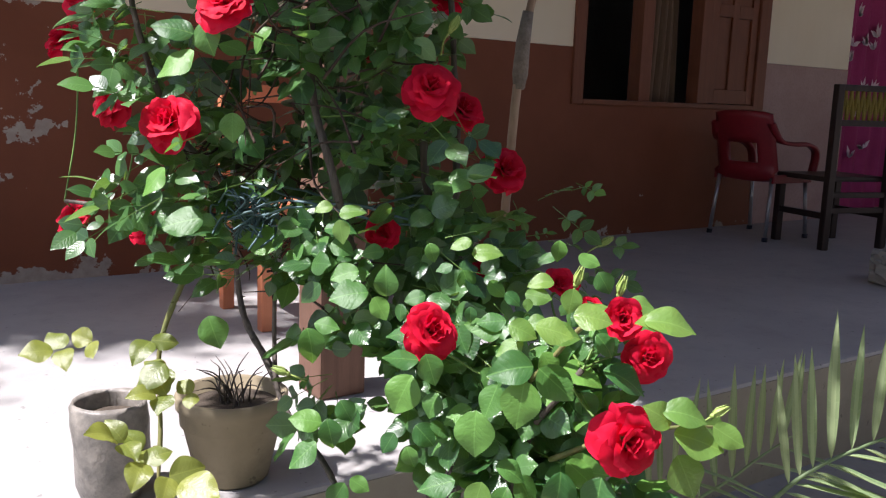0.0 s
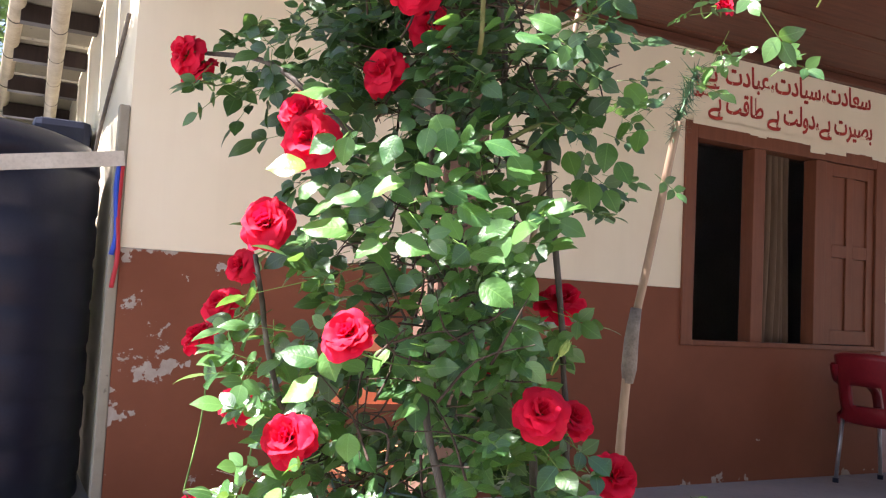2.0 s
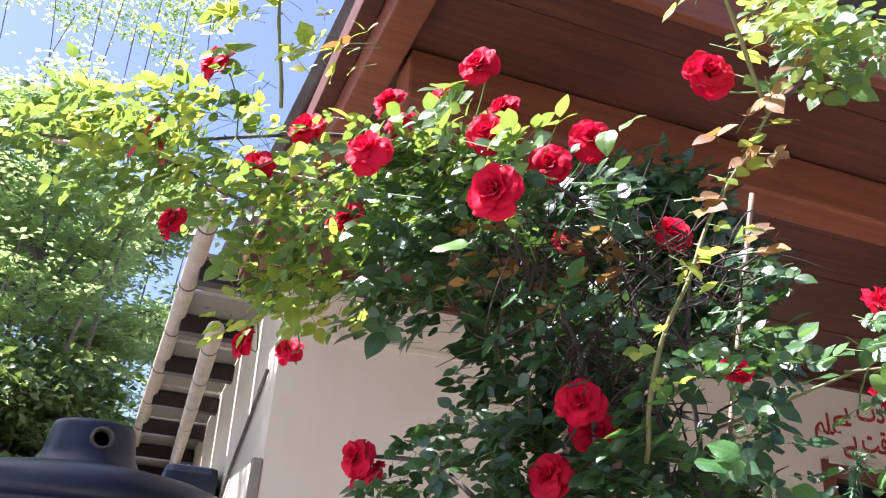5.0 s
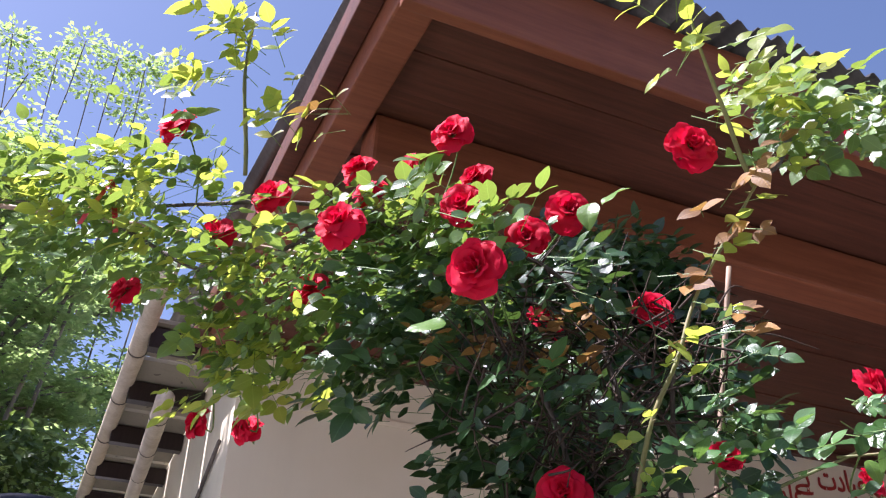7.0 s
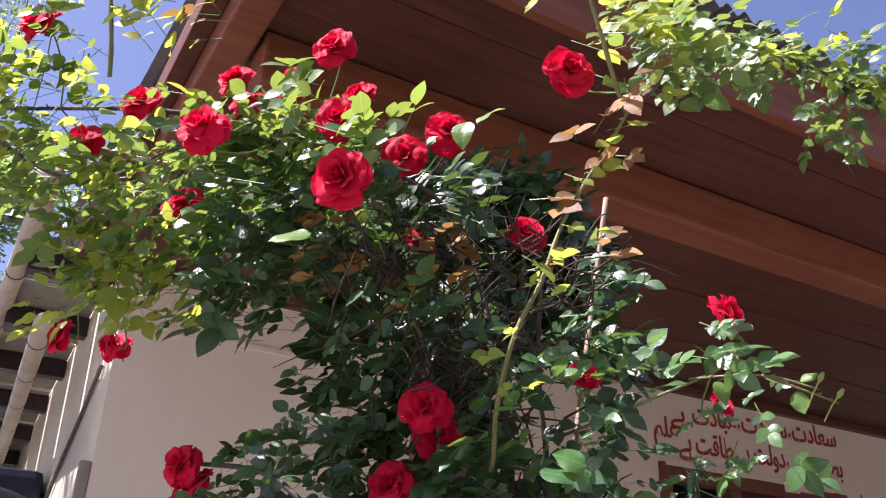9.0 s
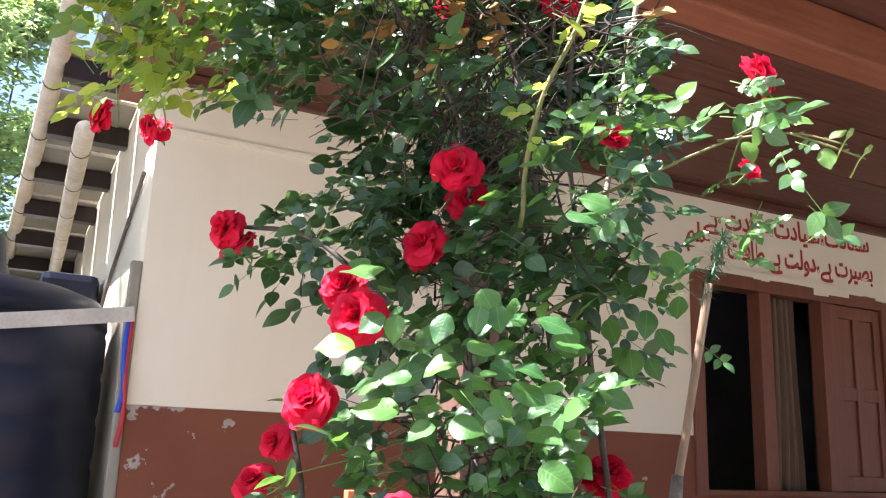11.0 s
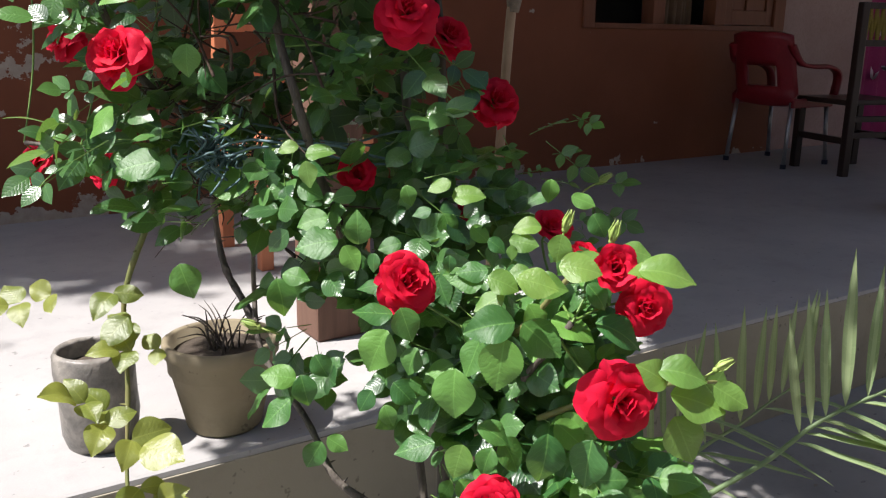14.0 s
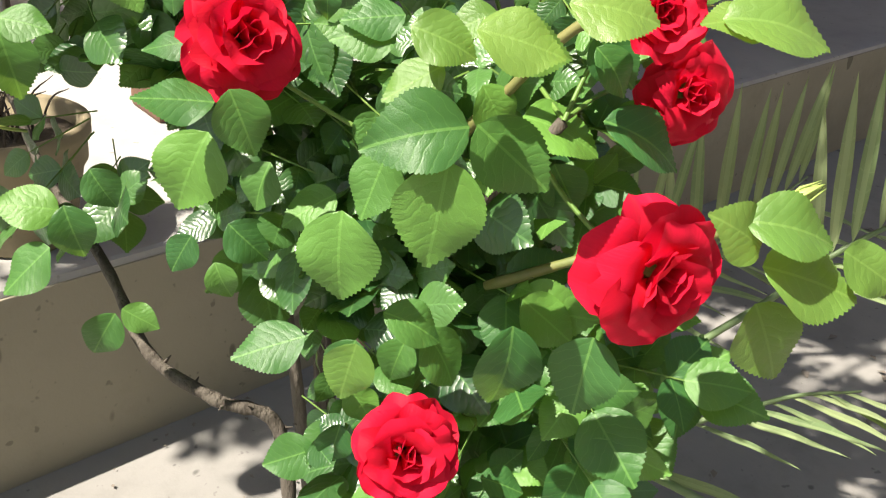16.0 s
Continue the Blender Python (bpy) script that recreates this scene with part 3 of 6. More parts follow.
pipe("gutter_pipe", "weathered cream plastic gutter pipe along the eave", [(-0.066, 3.9, 3.09), (-0.15, 8.0, 2.67), (-0.21, 11.0, 2.36)], 0.05, 10)
pipe("drain_pipe", "cream plastic drain pipe beside the house wall", [(0.075, 4.45, 2.57), (0.168, 7.0, 2.49), (0.26, 9.5, 2.42)], 0.047, 8)


def water_tank():
    t = thing("water_tank", "large black plastic water tank beside the house corner", "water tank", (-0.41, 4.98, -0.15))
    b = bmesh.new()
    prof = [(0.0, 0.0), (0.72, 0.0)]
    z = 0.04
    while z < 1.62:
        prof += [(0.76, z), (0.76, z + 0.15), (0.752, z + 0.17), (0.752, z + 0.2)]
        z += 0.22
    prof += [(0.76, 1.78), (0.752, 1.86), (0.71, 1.915), (0.60, 1.955), (0.45, 1.985), (0.30, 2.01), (0.0, 2.02)]
    lathe(b, prof, 56)
    part("body", b, M_TANK, t, smooth=True)
    lid = bmesh.new()
    lathe(lid, [(0.0, 2.25), (0.17, 2.247), (0.20, 2.238), (0.213, 2.215)] + [(0.213 + 0.022 * k / 12, 2.215 - 0.135 * k / 12) for k in range(1, 13)] + [(0.26, 2.04), (0.29, 2.005)], 96)
    centre = Vector((0.05, -0.222, 2.145))
    gone = [f for f in lid.faces if (f.calc_center_median() - centre).length < 0.052]
    bmesh.ops.delete(lid, geom=gone, context="FACES")
    lid = part("lid", lid, M_TANK, t, smooth=True)
    turn = pose(0.05, -0.222, 2.145, 84, 0, 12)
    ring = bmesh.new()
    lathe(ring, [(0.044, -0.05), (0.044, 0.004), (0.050, 0.007), (0.060, 0.002), (0.064, -0.02)], 24)
    bmesh.ops.transform(ring, matrix=turn, verts=ring.verts)
    part("lid_hole_rim", ring, M_STRAP2, lid, "worn dusty rim of a hole", smooth=True)
    return t


water_tank()
st = thing("strap", "flat pale steel strap across the tank", "strap")
band = box(-2.0, 0.0, -0.004, 0.004, -0.035, 0.035, 0.002)
bmesh.ops.transform(band, matrix=pose(0.37, 4.176, 1.645, 0, -9, 0), verts=band.verts)
part("band", band, M_STRAP, st)
b = bmesh.new()
tube(b, spline([(0.352, 4.19, 1.62), (0.345, 4.18, 1.5), (0.36, 4.185, 1.3), (0.345, 4.185, 1.2)]), 0.012, 7)
cb = thing("cable_bundle", "red and blue cables hanging at the house corner", "cable")
part("blue_cable", b, M_BLUE, cb, smooth=True)
b = bmesh.new()
tube(b, spline([(0.366, 4.186, 1.62), (0.36, 4.18, 1.4), (0.372, 4.182, 1.2), (0.355, 4.182, 1.05)]), 0.011, 7)
part("red_cable", b, M_REDW, cb, smooth=True)
cp = thing("corner_pipe", "thin dark pipe on the side wall", "pipe")
b = bmesh.new()
tube(b, [(0.37, 5.75, 1.78), (0.37, 5.339, 2.007), (0.37, 4.818, 2.214), (0.37, 4.42, 2.39)], 0.011, 8)
part("tube", b, M_WRAP, cp, smooth=True)
cs = thing("corner_post", "grey weathered plaster edge at the wall corner", "corner strip", kind="structure")
part("strip", box(0.335, 0.384, 4.20, 4.26, -0.3, 1.9, 0.01), M_FACE, cs)


# ---- chairs ----
def red_chair():
    c = thing("plastic_chair", "red moulded plastic chair with grey steel legs", "chair", (5.25, 3.79, 0), 90)
    b = bmesh.new()
    n, mrows = 16, 18
    grid = []
    # one moulded shell: seat, then the back with its wide opening
    for j in range(mrows + 1):
        q = j / mrows
        row = []
        for i in range(n + 1):
            u = i / n * 2 - 1
            if q < 0.45:
                y = -0.23 + 0.43 * (q / 0.45)
                z = 0.43 + 0.035 * abs(u) ** 3 - 0.015 * math.sin(q * 6)
                w = 0.235
            else:
                k = (q - 0.45) / 0.55
                y = 0.20 + 0.11 * k - 0.06 * u * u
                z = 0.43 + 0.45 * k ** 0.9 - 0.02 * u ** 4 * k
                w = 0.235 - 0.015 * k
            row.append(b.verts.new((u * w, y, z)))
        grid.append(row)
    for j in range(mrows):
        for i in range(n):
            if 10 <= j <= 12 and 4 <= i <= 11:
                continue
            b.faces.new((grid[j][i], grid[j][i + 1], grid[j + 1][i + 1], grid[j + 1][i]))
    sh = part("shell", b, M_REDP, c, smooth=True)
    so = sh.modifiers.new("thick", "SOLIDIFY")
    so.thickness = 0.026
    for sx in (-1, 1):
        # arm: a broad band from the back, forward and down to the seat
        a = bmesh.new()
        mid = spline([(0.225, 0.27, 0.80), (0.25, 0.20, 0.69), (0.265, 0.08, 0.665), (0.27, -0.10, 0.66), (0.262, -0.21, 0.60), (0.24, -0.22, 0.45)], 5)
        loop = []
        for i, p in enumerate(mid):
            d = (mid[min(i + 1, len(mid) - 1)] - mid[max(i - 1, 0)]).normalized()
            out = Vector((1, 0, 0))
            up = d.cross(out).normalized()
            loop.append([a.verts.new(((p + out * o + up * h).x * sx, (p + out * o + up * h).y, (p + out * o + up * h).z)) for o, h in ((-0.028, -0.011), (0.028, -0.016), (0.03, 0.006), (0.0, 0.014), (-0.026, 0.008))])
        for p, q in zip(loop, loop[1:]):
            for k in range(5):
                a.faces.new((p[k], p[(k + 1) % 5], q[(k + 1) % 5], q[k]))
        bmesh.ops.recalc_face_normals(a, faces=a.faces)
        part("armrest", a, M_REDP, c, smooth=True)
        sk = bmesh.new()
        add_box(sk, sx * 0.235 - 0.012, sx * 0.235 + 0.012, -0.22, 0.21, 0.395, 0.455, 0.008)
        part("side_skirt", sk, M_REDP, c)
        for yy, fy in ((-0.19, -0.23), (0.19, 0.23)):
            l = bmesh.new()
            tube(l, [(sx * 0.215, yy, 0.43), (sx * 0.23, fy, 0.02)], 0.014, 10)
            leg = part("leg", l, M_STEEL, c, smooth=True)
            f = bmesh.new()
            tube(f, [(sx * 0.23, fy, 0.03), (sx * 0.231, fy, 0.0)], 0.02, 10)
            part("rubber_foot", f, M_TANK, leg)
    return c


red_chair()


def dark_chair():
    c = thing("wooden_chair", "dark wooden chair with yellow woven cord back", "chair", (5.383, 3.33, 0), 165)
    for x in (-0.24, 0.24):
        for y, h in ((-0.22, 0.44), (0.22, 1.06)):
            part("leg", box(x - 0.025, x + 0.025, y - 0.025, y + 0.025, 0, h, 0.006), M_DARKWOOD, c)
        part("side_rail", box(x - 0.015, x + 0.015, -0.195, 0.195, 0.2, 0.24, 0.004), M_DARKWOOD, c)
    part("seat", box(-0.26, 0.26, -0.25, 0.19, 0.44, 0.475, 0.012), M_DARKWOOD, c)
    for z in (0.24, 0.34):
        part("stretcher", box(-0.215, 0.215, 0.205, 0.235, z, z + 0.035, 0.004), M_DARKWOOD, c)
    part("top_rail", box(-0.215, 0.215, 0.2, 0.24, 1.02, 1.06, 0.008), M_DARKWOOD, c)
    part("lower_rail", box(-0.215, 0.215, 0.2, 0.24, 0.80, 0.84, 0.008), M_DARKWOOD, c)
    for k in range(18):
        w = bmesh.new()
        x = -0.21 + 0.42 * (k + 0.5) / 18
        tube(w, [(x, 0.222 + 0.012 * (-1) ** k, 0.838), (x, 0.226, 0.93), (x, 0.222 - 0.012 * (-1) ** k, 1.022)], 0.0125, 6)
        part("cord", w, M_WEAVE, c, "yellow woven cord", smooth=True)
    return c


dark_chair()


def orange_chair():
    c = thing("wooden_stool_chair", "orange painted wooden chair standing on the veranda", "chair", (1.355, 3.16, 0), 0)
    for x in (-0.2, 0.2):
        for y, h in ((-0.2, 0.44), (0.2, 0.92)):
            part("leg", box(x - 0.024, x + 0.024, y - 0.024, y + 0.024, 0, h, 0.005), M_ORANGE, c)
        part("side_rail", box(x - 0.014, x + 0.014, -0.176, 0.176, 0.36, 0.43, 0.004), M_ORANGE, c)
    for y in (-0.2, 0.2):
        part("front_rail", box(-0.176, 0.176, y - 0.014, y + 0.014, 0.36, 0.43, 0.004), M_ORANGE, c)
    part("seat", box(-0.235, 0.235, -0.235, 0.175, 0.44, 0.465, 0.008), M_ORANGE, c)
    for z in (0.62, 0.84):
        part("back_slat", box(-0.176, 0.176, 0.19, 0.21, z, z + 0.07, 0.005), M_ORANGE, c)
    return c


orange_chair()

# ---- pots, stone ----


def clay_pot():
    t = thing("flower_pot", "weathered clay flower pot on the platform edge", "flower pot", (0.585, 1.81, 0))
    b = bmesh.new()
    lathe(b, [(r * 0.86, z * 0.86) for r, z in ((0.0, 0.0), (0.085, 0.0), (0.095, 0.01), (0.128, 0.155), (0.135, 0.16), (0.137, 0.20), (0.145, 0.205), (0.147, 0.235), (0.140, 0.24), (0.128, 0.236), (0.122, 0.20), (0.0, 0.19))], 36)
    part("pot", b, M_POT, t, smooth=True)
    s = bmesh.new()
    bmesh.ops.create_circle(s, cap_ends=True, segments=24, radius=0.104)
    bmesh.ops.translate(s, vec=(0, 0, 0.177), verts=s.verts)
    part("soil", s, M_SOIL, t)
    rg = random.Random(3)
    for k in range(22):
        a = rg.uniform(0, 6.28)
        tip = Vector((math.cos(a) * rg.uniform(0.04, 0.12), math.sin(a) * rg.uniform(0.04, 0.12), rg.uniform(0.22, 0.29)))
        l = bmesh.new()
        p0 = Vector((rg.uniform(-0.04, 0.04), rg.uniform(-0.04, 0.04), 0.15))
        tube(l, spline([p0, p0.lerp(tip, 0.5) + Vector((0, 0, 0.03)), tip], 4), [0.0022, 0.0022, 0.002, 0.002, 0.0018, 0.0016, 0.0014, 0.001, 0.0006], 5)
        part("dry_stem", l, M_CANE, t)
    return t


clay_pot()


def grow_bag():
    t = thing("grow_bag", "dusty black plastic grow bag with a sapling", "planter bag", (0.33, 1.86, 0))
    b = bmesh.new()
    rings = []
    for j, z in enumerate((0, 0.025, 0.07, 0.12, 0.17, 0.205, 0.215, 0.205, 0.17)):
        r = 0.76 * (0.085, 0.1, 0.105, 0.103, 0.106, 0.104, 0.098, 0.092, 0.09)[j]
        rings.append([b.verts.new((math.cos(a) * r * (1 + 0.05 * math.sin(3 * a + j)), math.sin(a) * r * (1 + 0.05 * math.sin(4 * a + 2 * j)), z)) for a in [2 * math.pi * k / 28 for k in range(28)]])
    for a, d in zip(rings, rings[1:]):
        for k in range(28):
            b.faces.new((a[k], a[(k + 1) % 28], d[(k + 1) % 28], d[k]))
    b.faces.new(list(reversed(rings[0])))
    part("bag", b, M_BAG, t, smooth=True)
    s = bmesh.new()
    bmesh.ops.create_circle(s, cap_ends=True, segments=24, radius=0.069)
    bmesh.ops.translate(s, vec=(0, 0, 0.175), verts=s.verts)
    part("soil", s, M_SOIL, t)
    return t


grow_bag()

b = bmesh.new()
bmesh.ops.create_cube(b, size=1.0)
bmesh.ops.subdivide_edges(b, edges=b.edges, cuts=9, use_grid_fill=True)
for v in b.verts:
    c = v.co.copy()
    v.co = Vector((c.x * 0.38, c.y * 0.34, c.z * 0.19))
    if c.length > 0.62:
        v.co *= 0.9 - 0.12 * (c.length - 0.62)
    v.co += Vector((noise.noise(c * 6), noise.noise(c * 6 + Vector((0, 0, 7))), noise.noise(c * 6 - Vector((0, 0, 7))))) * 0.022
    v.co.z = max(-0.095, v.co.z)
stone = link_mesh("post_base", b, M_ROCK, smooth=False)
stone.location = (4.46, 2.26, 0.095)
tagged(stone, "rough pitted stone block under a veranda post", "stone base")
post2 = thing("veranda_post", "brown square timber post standing on a rough stone block", "post", (4.52, 2.26, 0.175))
part("shaft", box(-0.075, 0.075, -0.075, 0.075, 0.0, SOFFIT_Z - 0.365, 0.01), M_POST, post2)
drum = thing("water_tank", "square-shouldered black plastic tank behind the round one", "water tank", (0.19, 6.05, GROUND_Z))
part("body", box(-0.17, 0.17, -0.3, 0.3, 0.0, 2.45, 0.05), M_TANK, drum, smooth=False)


# ---- leaves and roses ----
def leaf_template(stations, serrate=0.0, fold=0.22, curl=0.25, width=0.36, twist=0.0, wavy=0.0):
    """Half-folded ovate leaflet with a pointed tip, 1 long: vertices, faces and uv."""
    vs, uv, fs = [], [], []
    cols = (-1, -0.66, -0.33, 0, 0.33, 0.66, 1) if serrate else (-1, 0, 1)
    for i in range(stations + 1):
        t = i / stations
        w = width * math.sin(math.pi * t ** 0.82) ** (0.72 + 0.30 * t) if 0 < i < stations else 0.0
        tooth = i % 2 if serrate and 0 < i < stations else 0
        z = -curl * (t - 0.35) ** 2
        for u in cols:
            a = abs(u)
            ww = u * (w + (serrate if tooth and a == 1 else 0))
            q = u * w
            quilt = wavy * 0.0016 * math.sin((t - 0.75 * a * width) * 48.0) * math.sin(math.pi * min(1.0, a * 1.1)) * min(1.0, w * 5)
            rim = wavy * 0.034 * a * a * math.sin(t * 8.5 + 2.2 * (u > 0) + fold * 30) * min(1.0, w * 5)
            vs.append((ww, t + 0.016 * tooth * (a == 1), z + fold * abs(q) - 0.45 * q * q + twist * u * t * w + quilt + rim + 0.006 * a * math.sin(t * 15)))
            uv.append((0.5 + ww, t))
    m = len(cols)
    for i in range(stations):
        for k in range(m - 1):
            a = i * m + k
            fs.append((a, a + 1, a + m + 1, a + m))
    return np.array(vs, float), fs, np.array(uv, float)


def mesh_from(name, v, f, uv, mat, smooth=True):
    me = bpy.data.meshes.new(name)
    me.from_pydata([tuple(p) for p in v], [], f)
    lay = me.uv_layers.new(name="uv")
    idx = np.empty(len(me.loops), int)
    me.loops.foreach_get("vertex_index", idx)
    lay.data.foreach_set("uv", uv[idx].ravel())
    me.materials.append(mat)
    if smooth:
        me.polygons.foreach_set("use_smooth", [True] * len(me.polygons))
    return me


COARSE = leaf_template(8, 0, 0.2, 0.3, 0.335)
SIMPLE = leaf_template(2, 0, 0.3, 0.3, 0.30)
FINE = [leaf_template(44, 0.017, 0.05 + 0.09 * k, 0.08 + 0.15 * k, 0.375 + 0.025 * (k % 3), 0.14 * (k - 1.5), 1.0) for k in range(4)]
FINE_MESH = [mesh_from("leaf", *t, M_LEAF_P) for t in FINE]


def frame_of(p, along, normal, size):
    """The matrix that lays a leaflet with its base at p."""
    y = along.normalized()
    z = (normal - y * normal.dot(y))
    z = z.normalized() if z.length > 1e-4 else y.orthogonal()
    x = y.cross(z)
    m = Matrix((x, y, z)).transposed().to_4x4()
    return Matrix.Translation(p) @ m @ Matrix.Diagonal((size, size, size, 1))


RACHIS = []


def sprig(rng, p, along, normal, size, count):
    """The leaflets of one compound leaf: pairs along a stalk and one at its tip."""
    along = along.normalized()
    side = along.cross(normal)
    side = side.normalized() if side.length > 1e-4 else along.orthogonal()
    out = []
    length = size * (1.7 if count > 3 else 1.0)

    def tilt():
        return Vector((rng.uniform(-1, 1), rng.uniform(-1, 1), rng.uniform(-1, 1))) * 0.35

    out.append(frame_of(p + along * length, along + tilt() * 0.5, normal + tilt(), size * rng.uniform(0.95, 1.15)))
    for k in range((count - 1) // 2):
        q = p + along * length * (0.82 - 0.48 * k)
        for s in (-1, 1):
            out.append(frame_of(q, along * 0.45 + side * s + tilt() * 0.5, normal + tilt(), size * rng.uniform(0.75, 1.0) * (1 - 0.12 * k)))
    kept = [m for m in out if clear_of_roses(m)]
    if len(kept) * 2 < count:
        return []
    RACHIS.append((p - along * size * 0.2, p + along * length * (1.02 if kept[0] is out[0] else 0.5)))
    return kept


def leaf_mass(name, mats, material, parent, label="", template=None):
    """Many leaflets joined into one mesh."""
    tv, tf, tu = template or COARSE
    n = len(tv)
    a = np.array([[list(r) for r in m] for m in mats])
    v = np.einsum("mij,nj->mni", a[:, :3, :3], tv) + a[:, None, :3, 3]
    f = (np.array(tf)[None] + (np.arange(len(mats)) * n)[:, None, None]).reshape(-1, 4)
    me = mesh_from(name, v.reshape(-1, 3), f.tolist(), np.tile(tu, (len(mats), 1)), material)
    ob = new(name, me)
    ob.parent = parent
    ob["kind"] = "stuff"
    if label:
        ob["label"] = label
    return ob


SIDE, DEEP, UP = Vector((0.83, -0.56, 0)), Vector((0.56, 0.83, 0)), Vector((0, 0, 1))


def axis_at(z):
    """The middle line of the bush."""
    return Vector((0.58 - 0.08 * z, 1.12 + 0.10 * z, z))


def clump_sprigs(rng, x, y, z, r, h, count, depth, size, leaves=5, lift=0.62):
    out = []
    c = Vector((x, y, z)) + (DEEP * 0.035 if z < 0.6 else DEEP * 0)
    for _ in range(count):
        while True:
            u = Vector((rng.uniform(-1, 1), rng.uniform(-1, 1), rng.uniform(-1, 1)))
            if u.length < 1:
                break
        p = c + SIDE * u.x * r + DEEP * u.y * depth + UP * u.z * h
        o = p - axis_at(p.z)
        o.z = 0
        o = (o.normalized() if o.length > 0.02 else -DEEP) - DEEP * 0.55
        rnd = Vector((rng.uniform(-1, 1), rng.uniform(-1, 1), rng.uniform(-1, 1)))
        n = SUN_TO * lift - DEEP * 0.36 + o * 0.22 + rnd * 0.66
        al = o * 0.7 + SIDE * u.x * 0.6 + rnd * 0.8 - UP * 0.25
        out += sprig(rng, p, al, n.normalized(), size * rng.uniform(0.6, 1.28), leaves if rng.random() < 0.6 else 3)
    return out


# clumps of foliage: place, half width, half height, number of sprigs
LOW = [
    (0.41, 1.19, 0.67, 0.12, 0.07, 24), (0.53, 1.10, 0.60, 0.10, 0.08, 34), (0.62, 1.04, 0.65, 0.09, 0.08, 28),
    (0.56, 0.97, 0.46, 0.07, 0.08, 16), (0.57, 0.85, 0.54, 0.10, 0.06, 26), (0.63, 0.76, 0.60, 0.07, 0.04, 14),
    (0.45, 1.08, 0.42, 0.03, 0.05, 4), (0.59, 0.85, 0.40, 0.07, 0.07, 24),
    (0.66, 0.86, 0.46, 0.10, 0.08, 28), (0.66, 0.77, 0.35, 0.08, 0.07, 24), (0.57, 0.76, 0.28, 0.06, 0.06, 20),
    (0.60, 0.78, 0.16, 0.09, 0.06, 20), (0.51, 0.95, 0.50, 0.05, 0.06, 6), (0.57, 0.88, 0.26, 0.05, 0.06, 7), (0.75, 0.78, 0.06, 0.09, 0.06, 14), (0.82, 0.84, -0.06, 0.09, 0.06, 12),
]
MID = [
    (0.41, 1.21, 0.82, 0.15, 0.12, 36), (0.31, 1.25, 0.81, 0.07, 0.08, 17), (0.29, 1.33, 0.93, 0.06, 0.09, 20),
    (0.27, 1.42, 0.99, 0.03, 0.04, 5), (0.26, 1.40, 0.69, 0.05, 0.04, 8), (0.32, 1.18, 0.95, 0.11, 0.08, 17),
    (0.52, 1.19, 0.96, 0.12, 0.11, 44), (0.66, 1.20, 1.01, 0.07, 0.10, 24), (0.64, 1.07, 0.80, 0.08, 0.08, 20),
    (0.34, 1.06, 1.17, 0.14, 0.06, 26), (0.38, 1.09, 1.25, 0.12, 0.06, 16), (0.45, 1.06, 0.86, 0.12, 0.14, 15), (0.52, 1.06, 0.84, 0.10, 0.06, 8), (0.40, 1.16, 0.64, 0.10, 0.05, 14), (0.30, 1.20, 0.74, 0.08, 0.06, 8), (0.53, 1.13, 1.16, 0.08, 0.08, 20),
    (0.31, 1.24, 1.09, 0.08, 0.05, 10), (0.45, 1.20, 1.07, 0.15, 0.08, 26), (0.55, 1.25, 1.26, 0.12, 0.10, 26),
]
HIGH = [
    (0.38, 1.22, 1.44, 0.16, 0.12, 70), (0.22, 1.40, 1.42, 0.07, 0.08, 18), (0.38, 1.21, 1.60, 0.16, 0.10, 26),
    (0.55, 1.22, 1.39, 0.12, 0.10, 36), (0.86, 1.30, 1.41, 0.10, 0.09, 8), (0.86, 1.34, 1.29, 0.07, 0.09, 6),
    (0.67, 1.14, 1.40, 0.06, 0.09, 10), (0.71, 1.16, 1.54, 0.06, 0.09, 12), (0.75, 1.17, 1.68, 0.06, 0.08, 16), (0.77, 1.17, 1.81, 0.05, 0.06, 12),
]
RIGHT = [
    (0.54, 1.03, 1.46, 0.09, 0.07, 15), (0.59, 0.92, 1.55, 0.10, 0.04, 8), (0.67, 0.84, 1.54, 0.06, 0.04, 4),
    (0.74, 0.78, 1.46, 0.06, 0.03, 4), (0.59, 1.06, 1.64, 0.08, 0.05, 9), (0.72, 0.96, 1.62, 0.08, 0.04, 7),
    (0.82, 0.92, 1.62, 0.03, 0.03, 3), (0.56, 1.02, 1.56, 0.05, 0.09, 10),
]
TOP = [
    (0.03, 1.21, 1.88, 0.18, 0.08, 55), (-0.07, 1.48, 1.90, 0.16, 0.10, 40), (0.18, 1.14, 1.89, 0.15, 0.07, 32),
    (0.03, 1.61, 1.82, 0.17, 0.08, 30), (-0.23, 1.58, 2.06, 0.17, 0.08, 36), (-0.42, 1.83, 2.18, 0.18, 0.09, 36),
    (-0.21, 1.52, 2.15, 0.12, 0.06, 16), (-0.60, 2.05, 2.25, 0.18, 0.09, 30), (0.14, 1.32, 2.00, 0.18, 0.06, 45), (0.28, 1.27, 1.99, 0.14, 0.05, 36), (0.26, 1.44, 1.95, 0.18, 0.07, 40),
    (0.00, 1.75, 2.06, 0.25, 0.07, 60), (-0.30, 1.95, 2.12, 0.20, 0.07, 40), ]
